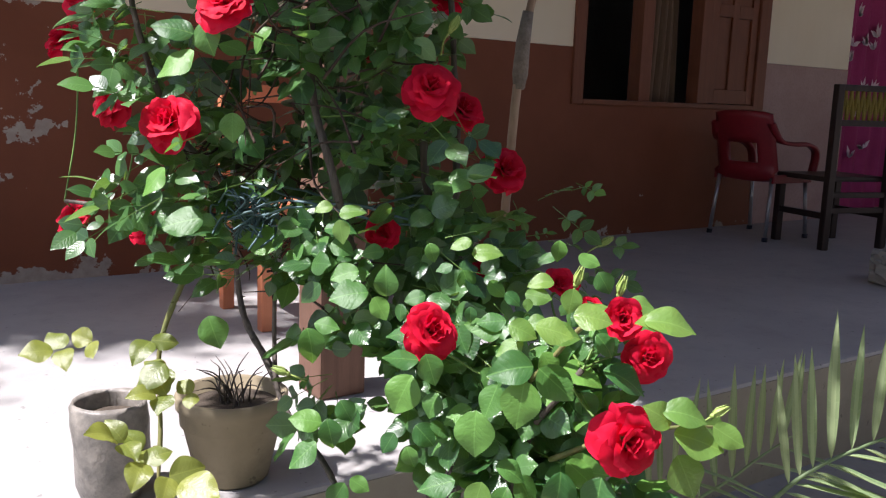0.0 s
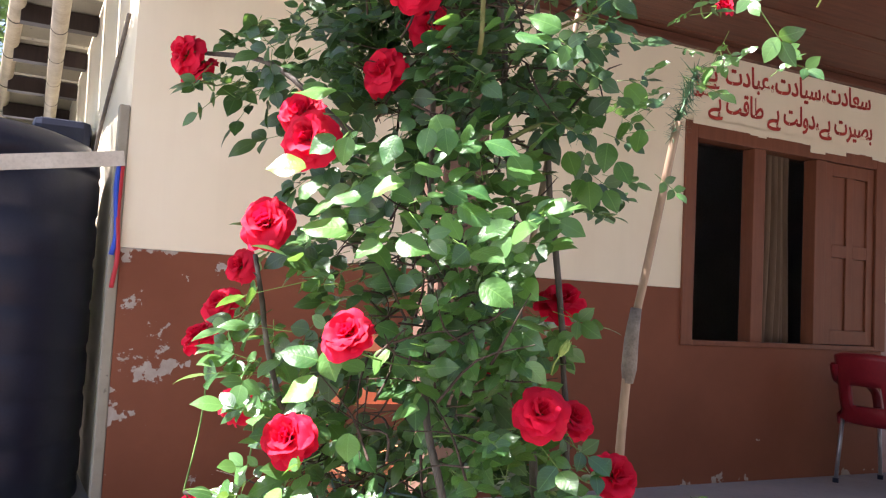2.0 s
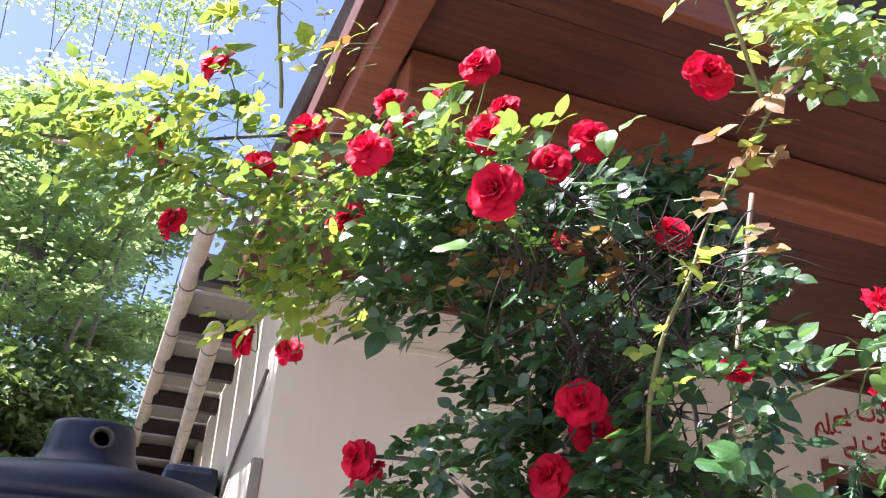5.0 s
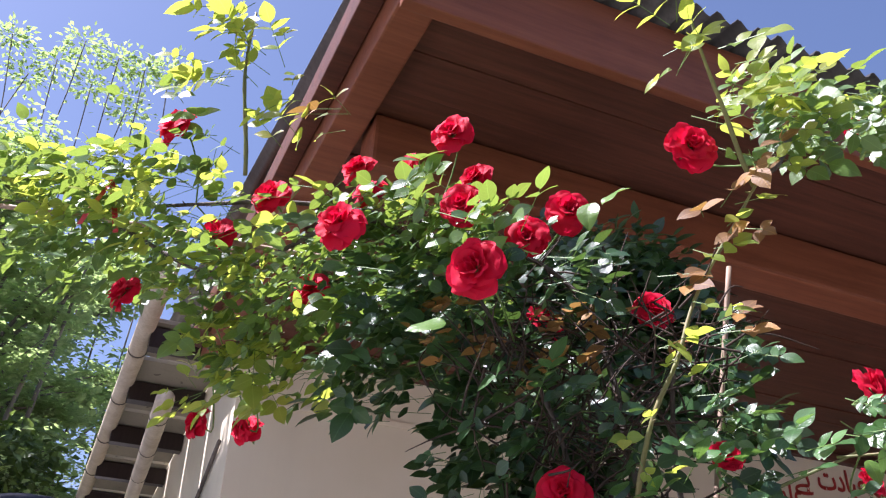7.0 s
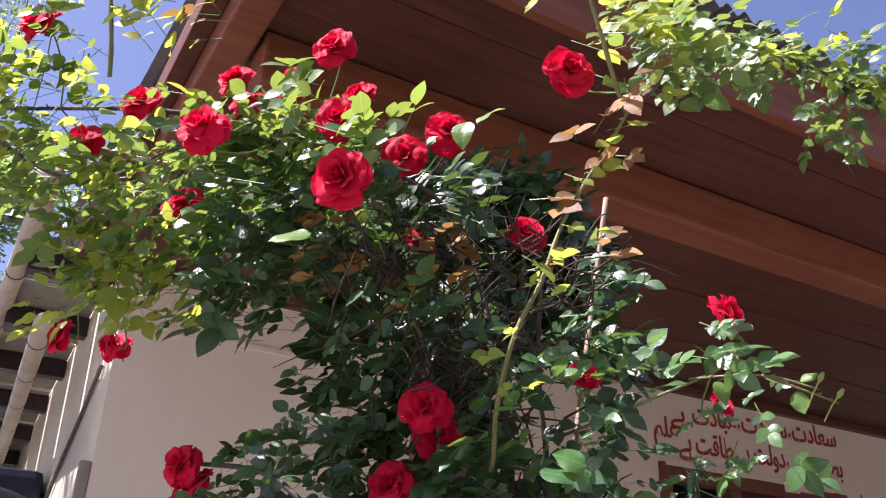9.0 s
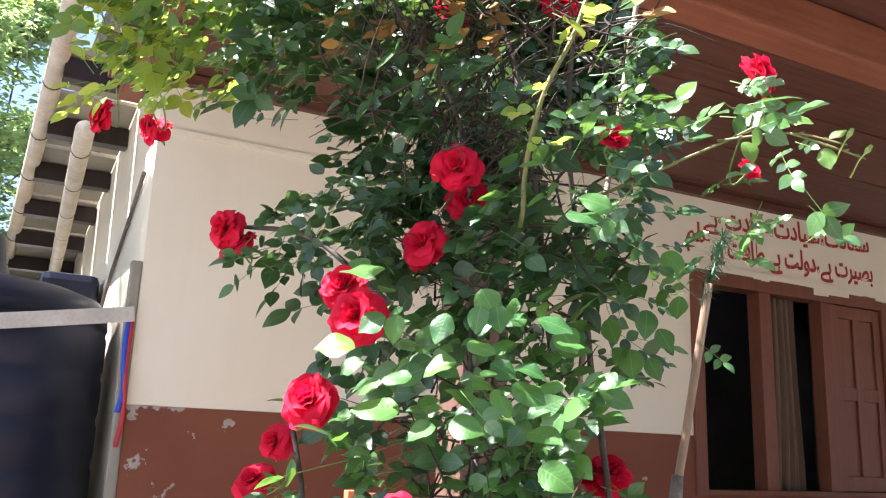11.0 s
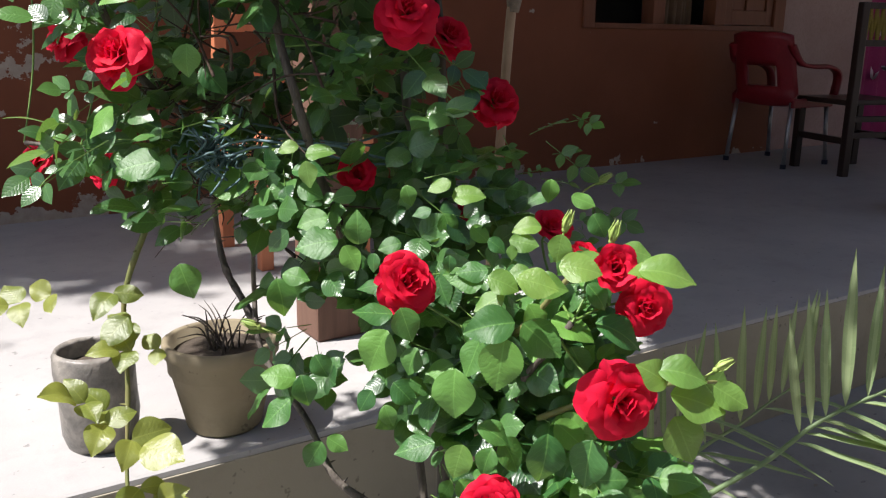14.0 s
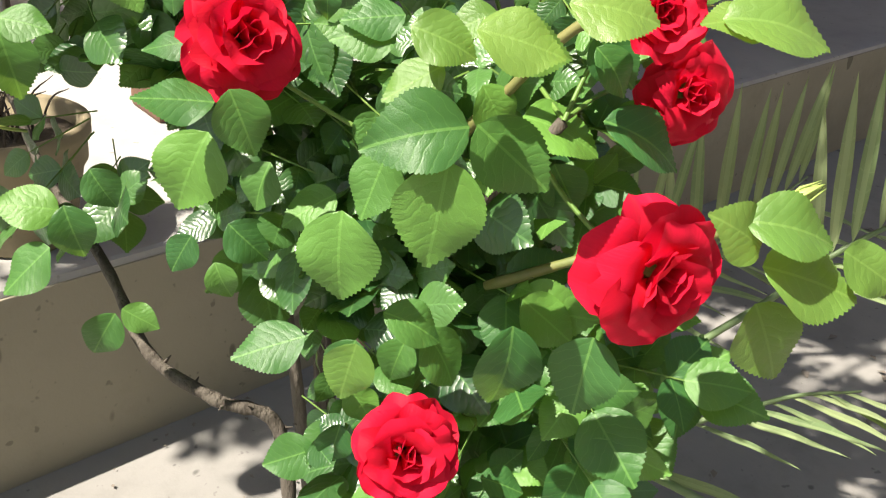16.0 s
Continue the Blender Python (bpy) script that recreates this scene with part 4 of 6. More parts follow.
# leaves at the shady end of the crown, in the leaf colour darkened for shade
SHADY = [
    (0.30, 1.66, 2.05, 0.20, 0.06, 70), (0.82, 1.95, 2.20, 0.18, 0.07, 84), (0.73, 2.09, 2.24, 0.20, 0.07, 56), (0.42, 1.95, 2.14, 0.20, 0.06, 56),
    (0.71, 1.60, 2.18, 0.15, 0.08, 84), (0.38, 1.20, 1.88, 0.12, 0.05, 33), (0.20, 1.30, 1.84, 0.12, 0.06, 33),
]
ROOF = [
    (0.68, 0.91, 2.12, 0.10, 0.06, 18), (0.85, 0.98, 2.24, 0.10, 0.06, 16), (1.06, 1.07, 2.37, 0.14, 0.07, 26), (1.49, 1.20, 2.62, 0.16, 0.07, 30),
    (1.88, 1.32, 2.76, 0.13, 0.10, 26), (1.80, 1.33, 2.60, 0.10, 0.08, 8), (2.3, 1.40, 2.95, 0.18, 0.10, 24),
]
YOUNG = [
    (-0.02, 1.60, 1.84, 0.14, 0.06, 22), (-0.20, 1.50, 2.02, 0.16, 0.07, 26), (-0.35, 1.72, 2.16, 0.18, 0.07, 24), (-0.02, 1.30, 1.98, 0.14, 0.06, 14),
    (0.10, 1.45, 2.05, 0.14, 0.06, 12), (-0.06, 1.50, 1.92, 0.13, 0.06, 16), (-0.55, 2.00, 2.22, 0.16, 0.07, 14), (1.50, 1.18, 2.66, 0.16, 0.06, 12), (1.90, 1.30, 2.82, 0.14, 0.06, 8),
    (0.45, 0.83, 2.14, 0.06, 0.06, 10), (0.52, 0.86, 2.10, 0.07, 0.05, 8), (0.62, 0.90, 2.14, 0.08, 0.05, 10), (0.74, 0.95, 2.20, 0.08, 0.05, 8), (-0.15, 1.27, 2.21, 0.05, 0.08, 8), (-0.07, 1.29, 2.14, 0.06, 0.06, 7),
    (-0.02, 1.78, 1.78, 0.10, 0.07, 26), (-0.07, 1.60, 1.75, 0.09, 0.06, 16), (0.06, 1.62, 1.80, 0.10, 0.06, 16), (-0.25, 1.60, 2.20, 0.14, 0.05, 10), (-0.45, 1.85, 2.26, 0.15, 0.05, 8),
    (0.30, 1.03, 1.15, 0.07, 0.04, 2), (1.10, 1.06, 2.40, 0.12, 0.06, 8),
]
ROSES_LOW = [(0.49, 0.86, 0.59), (0.62, 0.63, 0.49), (0.72, 0.705, 0.56), (0.51, 0.72, 0.36)]
ROSES_MID = [
    (0.30, 1.10, 1.00), (0.25, 1.19, 0.84), (0.57, 1.00, 0.90), (0.24, 1.49, 0.85), (0.21, 1.64, 0.97), (0.20, 1.58, 0.66),
    (0.29, 1.46, 0.66), (0.74, 1.15, 0.87), (0.84, 1.16, 0.77), (0.23, 1.11, 1.26), (0.21, 1.23, 1.15),
    (0.23, 1.45, 1.09), (0.22, 1.51, 1.03), (0.73, 1.20, 1.07),
]
ROSES_HIGH = [
    (0.39, 1.13, 1.51), (0.47, 1.22, 1.49), (0.38, 1.23, 1.41), (0.26, 1.25, 1.33), (0.11, 1.45, 1.44), (0.14, 1.46, 1.42),
    (0.02, 1.86, 1.73), (0.82, 0.90, 1.68), (0.61, 1.16, 1.87),
]
ROSES_TOP = [
    (-0.26, 1.49, 2.20), (-0.06, 1.44, 2.07), (-0.13, 1.61, 2.05), (0.09, 1.39, 2.15), (0.19, 1.40, 2.17), (0.12, 1.43, 2.12),
    (-0.02, 1.05, 1.82), (0.23, 1.25, 2.19), (0.32, 1.35, 2.17), (0.21, 1.14, 1.96), (0.14, 0.94, 1.73), (0.35, 1.17, 1.95),
    (0.43, 1.15, 2.02), (0.51, 0.90, 2.03), (0.49, 1.32, 1.89), (0.08, 1.62, 1.99), (-0.28, 1.76, 1.95), (-0.08, 1.81, 1.72),
    (0.05, 1.95, 1.77), (1.26, 1.19, 2.52),
]
ALL_ROSES = [Vector(p) for p in ROSES_LOW + ROSES_MID + ROSES_HIGH + ROSES_TOP]

# broad leaves at the front: centre, length, turn of the tip (0 along SIDE, 90 down)
FRONT = [
    (0.444, 0.869, 0.556, 0.046, 185), (0.476, 0.848, 0.542, 0.042, 70), (0.457, 0.884, 0.502, 0.056, 115), (0.494, 0.715, 0.578, 0.054, 172), (0.572, 0.723, 0.545, 0.056, 40),
    (0.498, 0.700, 0.539, 0.057, 98), (0.499, 0.784, 0.475, 0.059, 92), (0.538, 0.757, 0.429, 0.042, 25), (0.474, 0.825, 0.399, 0.049, 165), (0.515, 0.797, 0.380, 0.045, 105),
    (0.554, 0.746, 0.403, 0.045, 60), (0.573, 0.710, 0.407, 0.060, 97), (0.616, 0.717, 0.424, 0.047, 40), (0.605, 0.676, 0.409, 0.056, 98), (0.494, 0.836, 0.287, 0.040, 165),
    (0.509, 0.801, 0.315, 0.034, 105), (0.545, 0.813, 0.499, 0.048, 110), (0.522, 0.852, 0.473, 0.042, 150), (0.647, 0.744, 0.499, 0.037, 60),
]
FRONT_SIDE = [
    (0.424, 1.015, 0.410, 0.044, 75), (0.392, 1.037, 0.378, 0.053, 135), (0.404, 1.053, 0.422, 0.047, 190), (0.451, 1.021, 0.437, 0.035, 60), (0.432, 1.010, 0.318, 0.043, 120),
    (0.454, 0.983, 0.341, 0.032, 30), (0.470, 0.936, 0.416, 0.032, 120), (0.500, 0.892, 0.436, 0.038, 45), (0.484, 0.902, 0.405, 0.030, 70), (0.542, 0.815, 0.604, 0.038, 175),
    (0.538, 0.842, 0.593, 0.029, 190), (0.634, 0.741, 0.542, 0.055, 20), (0.679, 0.711, 0.537, 0.062, 25), (0.663, 0.734, 0.583, 0.041, 50), (0.598, 0.765, 0.553, 0.037, 60),
    (0.512, 0.895, 0.474, 0.037, 110), (0.555, 0.794, 0.372, 0.037, 110), (0.537, 0.807, 0.333, 0.034, 60), (0.596, 0.719, 0.293, 0.034, 20),
]
# pale fresh leaves of the side shoots, and of the spray half way up
SHOOT = [
    (0.511, 0.740, 0.593, 0.036, 150), (0.540, 0.696, 0.621, 0.045, 12), (0.575, 0.672, 0.638, 0.045, 5), (0.665, 0.636, 0.629, 0.062, 6), (0.653, 0.656, 0.628, 0.040, 175),
    (0.667, 0.584, 0.504, 0.060, 15), (0.628, 0.612, 0.533, 0.040, 215), (0.653, 0.595, 0.535, 0.053, 8), (0.695, 0.567, 0.510, 0.042, 30), (0.667, 0.598, 0.455, 0.055, 65),
    (0.523, 0.731, 0.615, 0.036, 20), (0.548, 0.739, 0.619, 0.028, 160), (0.604, 0.677, 0.482, 0.030, 200), (0.504, 0.780, 0.393, 0.042, 105),
]
SPRAY_MID = [
    (0.202, 1.093, 1.208, 0.055, 180), (0.232, 1.085, 1.312, 0.062, 175), (0.250, 1.060, 1.128, 0.064, 180), (0.245, 1.076, 1.240, 0.042, 150), (0.271, 1.058, 1.233, 0.039, 100),
    (0.318, 1.015, 1.233, 0.044, 110), (0.357, 0.988, 1.246, 0.038, 100), (0.379, 0.973, 1.247, 0.037, 80), (0.317, 1.015, 1.185, 0.047, 160), (0.413, 0.950, 1.152, 0.050, 30),
    (0.440, 0.932, 1.241, 0.050, 20), (0.431, 0.914, 1.051, 0.050, 30), (0.415, 0.949, 1.181, 0.045, 15), (0.362, 0.985, 1.209, 0.042, 20), (0.271, 1.046, 1.168, 0.042, 170),
    (0.348, 0.994, 1.108, 0.047, 10), (0.299, 1.027, 1.102, 0.042, 160), (0.447, 0.879, 1.374, 0.050, 10), (0.458, 0.872, 1.393, 0.044, 200),
]
# fresh and full-grown leaves where the side shoots leave the column
SHOOT_TOP = [
    (0.442, 0.996, 0.724, 0.037, -10), (0.410, 1.017, 0.728, 0.026, 170), (0.424, 0.992, 0.698, 0.033, 80), (0.552, 0.900, 0.688, 0.030, 160), (0.581, 0.880, 0.678, 0.041, -5),
    (0.615, 0.809, 0.649, 0.035, 176), (0.605, 0.801, 0.633, 0.035, 8), (0.619, 0.756, 0.634, 0.033, 100), (0.638, 0.720, 0.622, 0.041, 5), (0.576, 0.721, 0.606, 0.043, 2),
    (0.586, 0.799, 0.624, 0.017, 90), (0.679, 0.696, 0.636, 0.035, 12),
]
FRONT_TOP = [
    (0.415, 0.953, 0.623, 0.052, 172), (0.462, 0.938, 0.638, 0.042, -92), (0.444, 0.921, 0.608, 0.034, 60), (0.466, 0.907, 0.603, 0.023, 95), (0.421, 0.976, 0.645, 0.039, 165),
    (0.531, 0.935, 0.672, 0.027, 70), (0.538, 0.916, 0.654, 0.024, 160), (0.493, 0.916, 0.618, 0.029, 165), (0.536, 0.815, 0.595, 0.039, 178), (0.531, 0.844, 0.607, 0.021, 90),
    (0.457, 0.897, 0.578, 0.032, 170), (0.408, 0.998, 0.572, 0.035, 8), (0.596, 0.840, 0.622, 0.026, 35), (0.730, 0.905, 0.665, 0.032, 95), (0.767, 0.880, 0.653, 0.034, 20),
    (0.728, 0.928, 0.651, 0.029, 160), (0.434, 1.007, 0.674, 0.034, 20), (0.468, 0.985, 0.669, 0.031, 175), (0.603, 0.884, 0.626, 0.030, 40), (0.587, 0.930, 0.629, 0.034, 70),
    (0.756, 0.836, 0.629, 0.035, 60), (0.655, 0.727, 0.580, 0.037, 50), (0.534, 0.766, 0.573, 0.036, 20),
]
# single leaves of the thin side canes by the pole
POLE_SIDE = [
    (0.694, 1.160, 1.396, 0.051, 80), (0.742, 1.130, 1.428, 0.051, 40), (0.765, 1.137, 1.297, 0.051, 95), (0.810, 1.109, 1.326, 0.041, 100), (0.795, 1.125, 1.272, 0.045, 60),
    (0.799, 1.104, 1.400, 0.051, 48), (0.671, 1.174, 1.390, 0.041, 90), (0.716, 1.166, 1.283, 0.045, 70), (0.784, 1.120, 1.342, 0.035, 120), (0.748, 1.156, 1.231, 0.051, 85),
    (0.782, 1.139, 1.224, 0.043, 60), (0.682, 1.176, 1.339, 0.043, 100), (0.728, 1.149, 1.350, 0.039, 70), (0.746, 1.135, 1.380, 0.035, 110), (0.729, 1.164, 1.243, 0.035, 120),
]
# broad leaves half way up
FRONT_MID = [
    (0.254, 1.135, 0.908, 0.059, 143), (0.257, 1.153, 0.954, 0.056, -169), (0.294, 1.128, 0.942, 0.046, 72), (0.379, 1.151, 0.949, 0.043, 126), (0.42, 1.155, 0.939, 0.047, 45),
    (0.397, 1.166, 0.994, 0.041, 18), (0.33, 1.134, 0.827, 0.041, 90), (0.384, 1.194, 0.799, 0.048, 45), (0.226, 1.147, 0.754, 0.048, 127), (0.271, 1.173, 0.695, 0.062, 167),
    (0.38, 1.155, 0.666, 0.064, -174), (0.447, 1.039, 0.695, 0.045, 0), (0.543, 1.214, 0.571, 0.072, 67), (0.524, 1.054, 0.611, 0.047, 84), (0.372, 1.33, 0.486, 0.058, 69),
    (0.409, 1.047, 0.531, 0.051, 77),
]
# the dense sunny spray over the middle of the column
rs = random.Random(41)
SPRAY_FULL = []
for _ in range(46):
    a, q = rs.uniform(0, 6.283), math.sqrt(rs.random())
    p = Vector((0.420, 1.108, 1.197)) + SIDE * 0.19 * q * math.cos(a) + UP * 0.11 * q * math.sin(a) + DEEP * rs.uniform(-0.03, 0.06)
    SPRAY_FULL.append((*p, rs.uniform(0.032, 0.050), rs.choice((-20, 10, 30, 60, 110, 150, 170, 190)) + rs.uniform(-15, 15)))
LEAF_SPOTS = [Vector(r[:3]) for r in FRONT + FRONT_SIDE + SHOOT + SHOOT_TOP + FRONT_TOP + FRONT_MID + SPRAY_MID]
SUNLIT = LEAF_SPOTS + [Vector(r[:3]) for r in SPRAY_FULL[::2]] + [Vector(p) for p in ROSES_LOW + ROSES_MID[:3]]


def clear_of_roses(m, wide=0.043):
    """False for a leaflet that would stand before a flower."""
    c = m @ Vector((0, 0.5, 0))
    for p in ALL_ROSES:
        d = c - p
        along = -d.dot(DEEP) + 0.25 * d.z
        if -0.03 < along < 0.35 and (d + DEEP * along).length < wide:
            return False
        if (d + DEEP * 0.045 - UP * 0.05).length < 0.068:
            return False
    for p in LEAF_SPOTS:
        d = c - p
        along = -d.dot(DEEP) + 0.25 * d.z
        if 0.0 < along < 0.3 and (d + DEEP * along).length < 0.030:
            return False
    # gaps in the foliage towards the sun
    for p in SUNLIT:
        d = c - p
        t = d.dot(SUN_TO)
        if 0.012 < t < 1.5 and c.z < 2.08 and (d - SUN_TO * t).length < 0.034:
            return False
    return True


SPRAY = [(0.86, 1.00, 0.62, 0.07, 0.05, 9), (0.80, 1.04, 0.68, 0.06, 0.05, 5), (0.90, 1.08, 0.72, 0.04, 0.06, 2), (0.92, 1.00, 1.50, 0.10, 0.16, 12), (0.80, 1.02, 1.38, 0.08, 0.14, 8)]
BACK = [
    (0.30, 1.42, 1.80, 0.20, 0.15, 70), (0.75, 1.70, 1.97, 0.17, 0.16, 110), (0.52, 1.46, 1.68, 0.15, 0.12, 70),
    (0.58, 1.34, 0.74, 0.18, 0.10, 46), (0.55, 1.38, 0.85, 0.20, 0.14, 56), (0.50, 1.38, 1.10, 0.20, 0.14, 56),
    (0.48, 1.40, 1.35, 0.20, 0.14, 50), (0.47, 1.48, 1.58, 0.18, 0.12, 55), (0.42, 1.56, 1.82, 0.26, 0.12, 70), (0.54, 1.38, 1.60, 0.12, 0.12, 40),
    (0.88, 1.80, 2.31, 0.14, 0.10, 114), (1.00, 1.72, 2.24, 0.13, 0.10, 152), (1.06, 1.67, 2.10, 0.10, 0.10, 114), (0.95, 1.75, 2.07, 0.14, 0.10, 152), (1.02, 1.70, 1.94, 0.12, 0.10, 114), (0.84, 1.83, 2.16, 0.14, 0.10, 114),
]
rng = random.Random(11)
bush = thing("rose_bush", "climbing rose bush with red double flowers trained up poles", "rose bush")
near_leaves, masses = [], []
for zone, size, depth, more in ((LOW, 0.041, 0.11, 1.75), (MID, 0.042, 0.13, 1.3), (HIGH, 0.038, 0.13, 1.6), (RIGHT, 0.035, 0.05, 0.62), (TOP, 0.039, 0.17, 1.55), (ROOF, 0.042, 0.08, 1.35), (BACK, 0.046, 0.12, 1.25), (SPRAY, 0.026, 0.05, 1.0), (SHADY, 0.039, 0.15, 1.55)):
    got = []
    for row in zone:
        got += clump_sprigs(rng, *row[:5], round(row[5] * more), depth, size)
    if zone is LOW:
        got.sort(key=lambda m: m.translation.y)
        near_leaves, got = got[:300], got[300:]
    masses.append(got)
for m in near_leaves:
    ob = new("leaf", FINE_MESH[rng.randrange(4)])
    ob.parent = bush
    ob.matrix_basis = m
# high, back and shady clumps take the leaf darkened for shade
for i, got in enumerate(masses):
    leaf_mass("foliage", got, M_CROWN if i in (4, 5) else M_LEAF_SHADE if i in (2, 6, 8) else M_LEAF, bush, "", FINE[1] if i == 0 else None)
young = []
for row in YOUNG:
    young += clump_sprigs(rng, *row, 0.06, 0.040)
for x, y, z in ((-0.18, 1.27, 2.24), (-0.18, 1.31, 2.18), (-0.08, 1.32, 2.09), (-0.18, 1.24, 2.29), (-0.10, 1.28, 2.27), (0.06, 1.37, 2.22), (-0.20, 1.34, 2.23)):
    young += clump_sprigs(rng, x, y, z, 0.03, 0.03, 3, 0.03, 0.044)
dry = []
for x, y, z in ((0.57, 0.94, 1.92), (0.61, 0.95, 1.89), (0.53, 1.01, 1.83), (0.60, 1.02, 1.77), (0.55, 1.07, 1.72), (0.61, 0.87, 2.02), (0.66, 0.85, 2.02), (0.06, 1.36, 2.22)):
    dry += clump_sprigs(rng, x, y, z, 0.03, 0.03, 2, 0.03, 0.036, 3)
for x, y, z in ((0.28, 1.26, 1.80), (0.36, 1.24, 1.74), (0.46, 1.22, 1.80)):
    dry += clump_sprigs(rng, x, y, z, 0.12, 0.07, 12, 0.06, 0.032, 3)
for x, y, z in ((0.455, 1.02, 1.52), (0.47, 1.01, 1.58), (0.49, 0.99, 1.65), (0.50, 0.98, 1.70), (0.53, 0.97, 1.77), (0.56, 0.94, 1.85), (0.58, 0.90, 1.91), (0.60, 0.86, 1.98), (0.61, 0.83, 2.04), (0.60, 0.84, 2.09)):
    young += clump_sprigs(rng, x, y, z, 0.035, 0.02, 2, 0.02, 0.030, 3)
leaf_mass("withered_foliage", dry, M_DRY, bush, "withered orange-brown leaves")
leaf_mass("young_foliage", young, M_YOUNG, bush, "yellow-green young leaves")


def petal(bm, uv, rng, angle, tilt, size, radius, curl, z0, wave):
    """One broad, rounded, ruffled petal, standing at an angle round the flower's axis (z)."""
    n, m = 8, 10
    ph, ph2 = rng.uniform(0, 6.28), rng.uniform(0, 6.28)
    wide = size * rng.uniform(0.56, 0.72)
    notch = rng.uniform(0.0, 0.09)
    cup = rng.uniform(0.10, 0.34) * (1.1 - 0.5 * tilt)
    skew = rng.uniform(-0.25, 0.25)
    rad = Vector((math.cos(angle), math.sin(angle), 0))
    tan = Vector((-math.sin(angle), math.cos(angle), 0))
    axis = Vector((0, 0, 1))
    rows = []
    for j in range(n + 1):
        t = j / n
        row = []
        for i in range(m + 1):
            u = i / m * 2 - 1
            tip = 1 - 0.34 * abs(u) ** 3.2 - notch * math.exp(-(u / 0.22) ** 2)
            v = t * tip
            w = wide * (0.20 + 0.80 * math.sin(min(1.0, t * 1.25) * math.pi / 2)) * u
            lean = tilt + curl * max(0.0, v - 0.35) ** 2 * 2.2
            lift = cup * size * (u * u) * (0.3 + 0.7 * t) * (0.6 if lean < 1.0 else 0.35)
            rf = wave * size * t ** 2.5 * (math.sin(u * 3.3 + ph) + 0.55 * math.sin(u * 7.5 + ph2))
            nrm = axis * math.sin(lean) - rad * math.cos(lean)
            p = rad * (radius + size * v * math.sin(lean)) + axis * (z0 + size * v * math.cos(lean)) + tan * (w + skew * size * v * 0.3) + nrm * (lift + rf)
            row.append(bm.verts.new(p))
        rows.append(row)
    for j in range(n):
        for i in range(m):
            f = bm.faces.new((rows[j][i], rows[j][i + 1], rows[j + 1][i + 1], rows[j + 1][i]))
            for lp, (a, b) in zip(f.loops, ((i, j), (i + 1, j), (i + 1, j + 1), (i, j + 1))):
                lp[uv].uv = (a / m, b / n)


def rose_mesh(seed, openness=1.0):
    """An open, ruffled double rose of about 1 across, facing +z."""
    rg = random.Random(seed)
    bm = bmesh.new()
    uv = bm.loops.layers.uv.new("uv")
    loose = rg.uniform(0.85, 1.15)
    rings = [(4, 0.05, 0.24, 0.03, 0.0), (4, 0.30, 0.31, 0.05, 0.3), (5, 0.62, 0.38, 0.06, 0.6), (5, 0.98, 0.44, 0.07, 0.6), (5, 1.28, 0.47, 0.07, 0.5), (4, 1.50, 0.47, 0.06, 0.3)]
    for k, (cnt, tilt, size, rad, curl) in enumerate(rings):
        off = rg.uniform(0, 6.28)
        for i in range(cnt):
            a = off + 2 * math.pi * i / cnt + rg.uniform(-0.22, 0.22)
            petal(bm, uv, rg, a, (tilt * loose + rg.uniform(-0.16, 0.16)) * openness, size * rg.uniform(0.86, 1.10), rad, curl * rg.uniform(0.2, 1.4) * openness, -0.025 * k, 0.055 + 0.008 * k)
    me = bpy.data.meshes.new("rose")
    bm.to_mesh(me)
    bm.free()
    me.polygons.foreach_set("use_smooth", [True] * len(me.polygons))
    me.materials.append(M_PETAL)
    return me


ROSE_MESH = [rose_mesh(s) for s in (1, 2, 3, 4, 5, 6, 17, 18)]
HALF_MESH = [rose_mesh(s, 0.6) for s in (7, 8)]
BUD_MESH = [rose_mesh(s, 0.2) for s in (9, 10)]


def calyx_mesh():
    b = bmesh.new()
    lathe(b, [(0.0, -0.16), (0.05, -0.15), (0.085, -0.09), (0.07, -0.02), (0.04, 0.0)], 10)
    for k in range(5):
        a = k * 1.2566
        d, s = Vector((math.cos(a), math.sin(a), 0)), Vector((-math.sin(a), math.cos(a), 0))
        q = [d * 0.06 + s * 0.05, d * 0.22 + s * 0.05 - UP * 0.02, d * 0.42 - UP * 0.10, d * 0.22 - s * 0.05 - UP * 0.02, d * 0.06 - s * 0.05]
        b.faces.new([b.verts.new(p) for p in q])
    me = bpy.data.meshes.new("calyx")
    b.to_mesh(me)
    b.free()
    me.materials.append(M_SEPAL)
    return me


CALYX = calyx_mesh()
STALKS = []


def rose(x, y, z, size=0.088, kind=0):
    p = Vector((x, y, z))
    o = p - axis_at(z)
    o.z = 0
    o = (o.normalized() if o.length > 0.05 else -DEEP) * 0.5 - DEEP * 0.75
    face = (o + UP * (0.45 if z < 1.5 else 0.15) + Vector((rng.uniform(-1, 1), rng.uniform(-1, 1), rng.uniform(-1, 1))) * 0.35)
    if kind == 2:
        face = face * 0.5 + UP
    face.normalize()
    q = face.to_track_quat("Z", "Y").to_matrix().to_4x4()
    ob = new("rose" if kind < 2 else "rose_bud", rng.choice((ROSE_MESH, HALF_MESH, BUD_MESH)[kind]))
    ob.parent = bush
    s = size if kind < 2 else size * 0.9
    ob.matrix_basis = Matrix.Translation(p - face * s * 0.25) @ q @ pose(0, 0, 0, 0, 0, rng.uniform(0, 360)) @ Matrix.Diagonal((s, s, s, 1))
    cx = new("calyx", CALYX)
    cx.parent = ob
    STALKS.append((p - face * s * 0.38, face))
    return ob


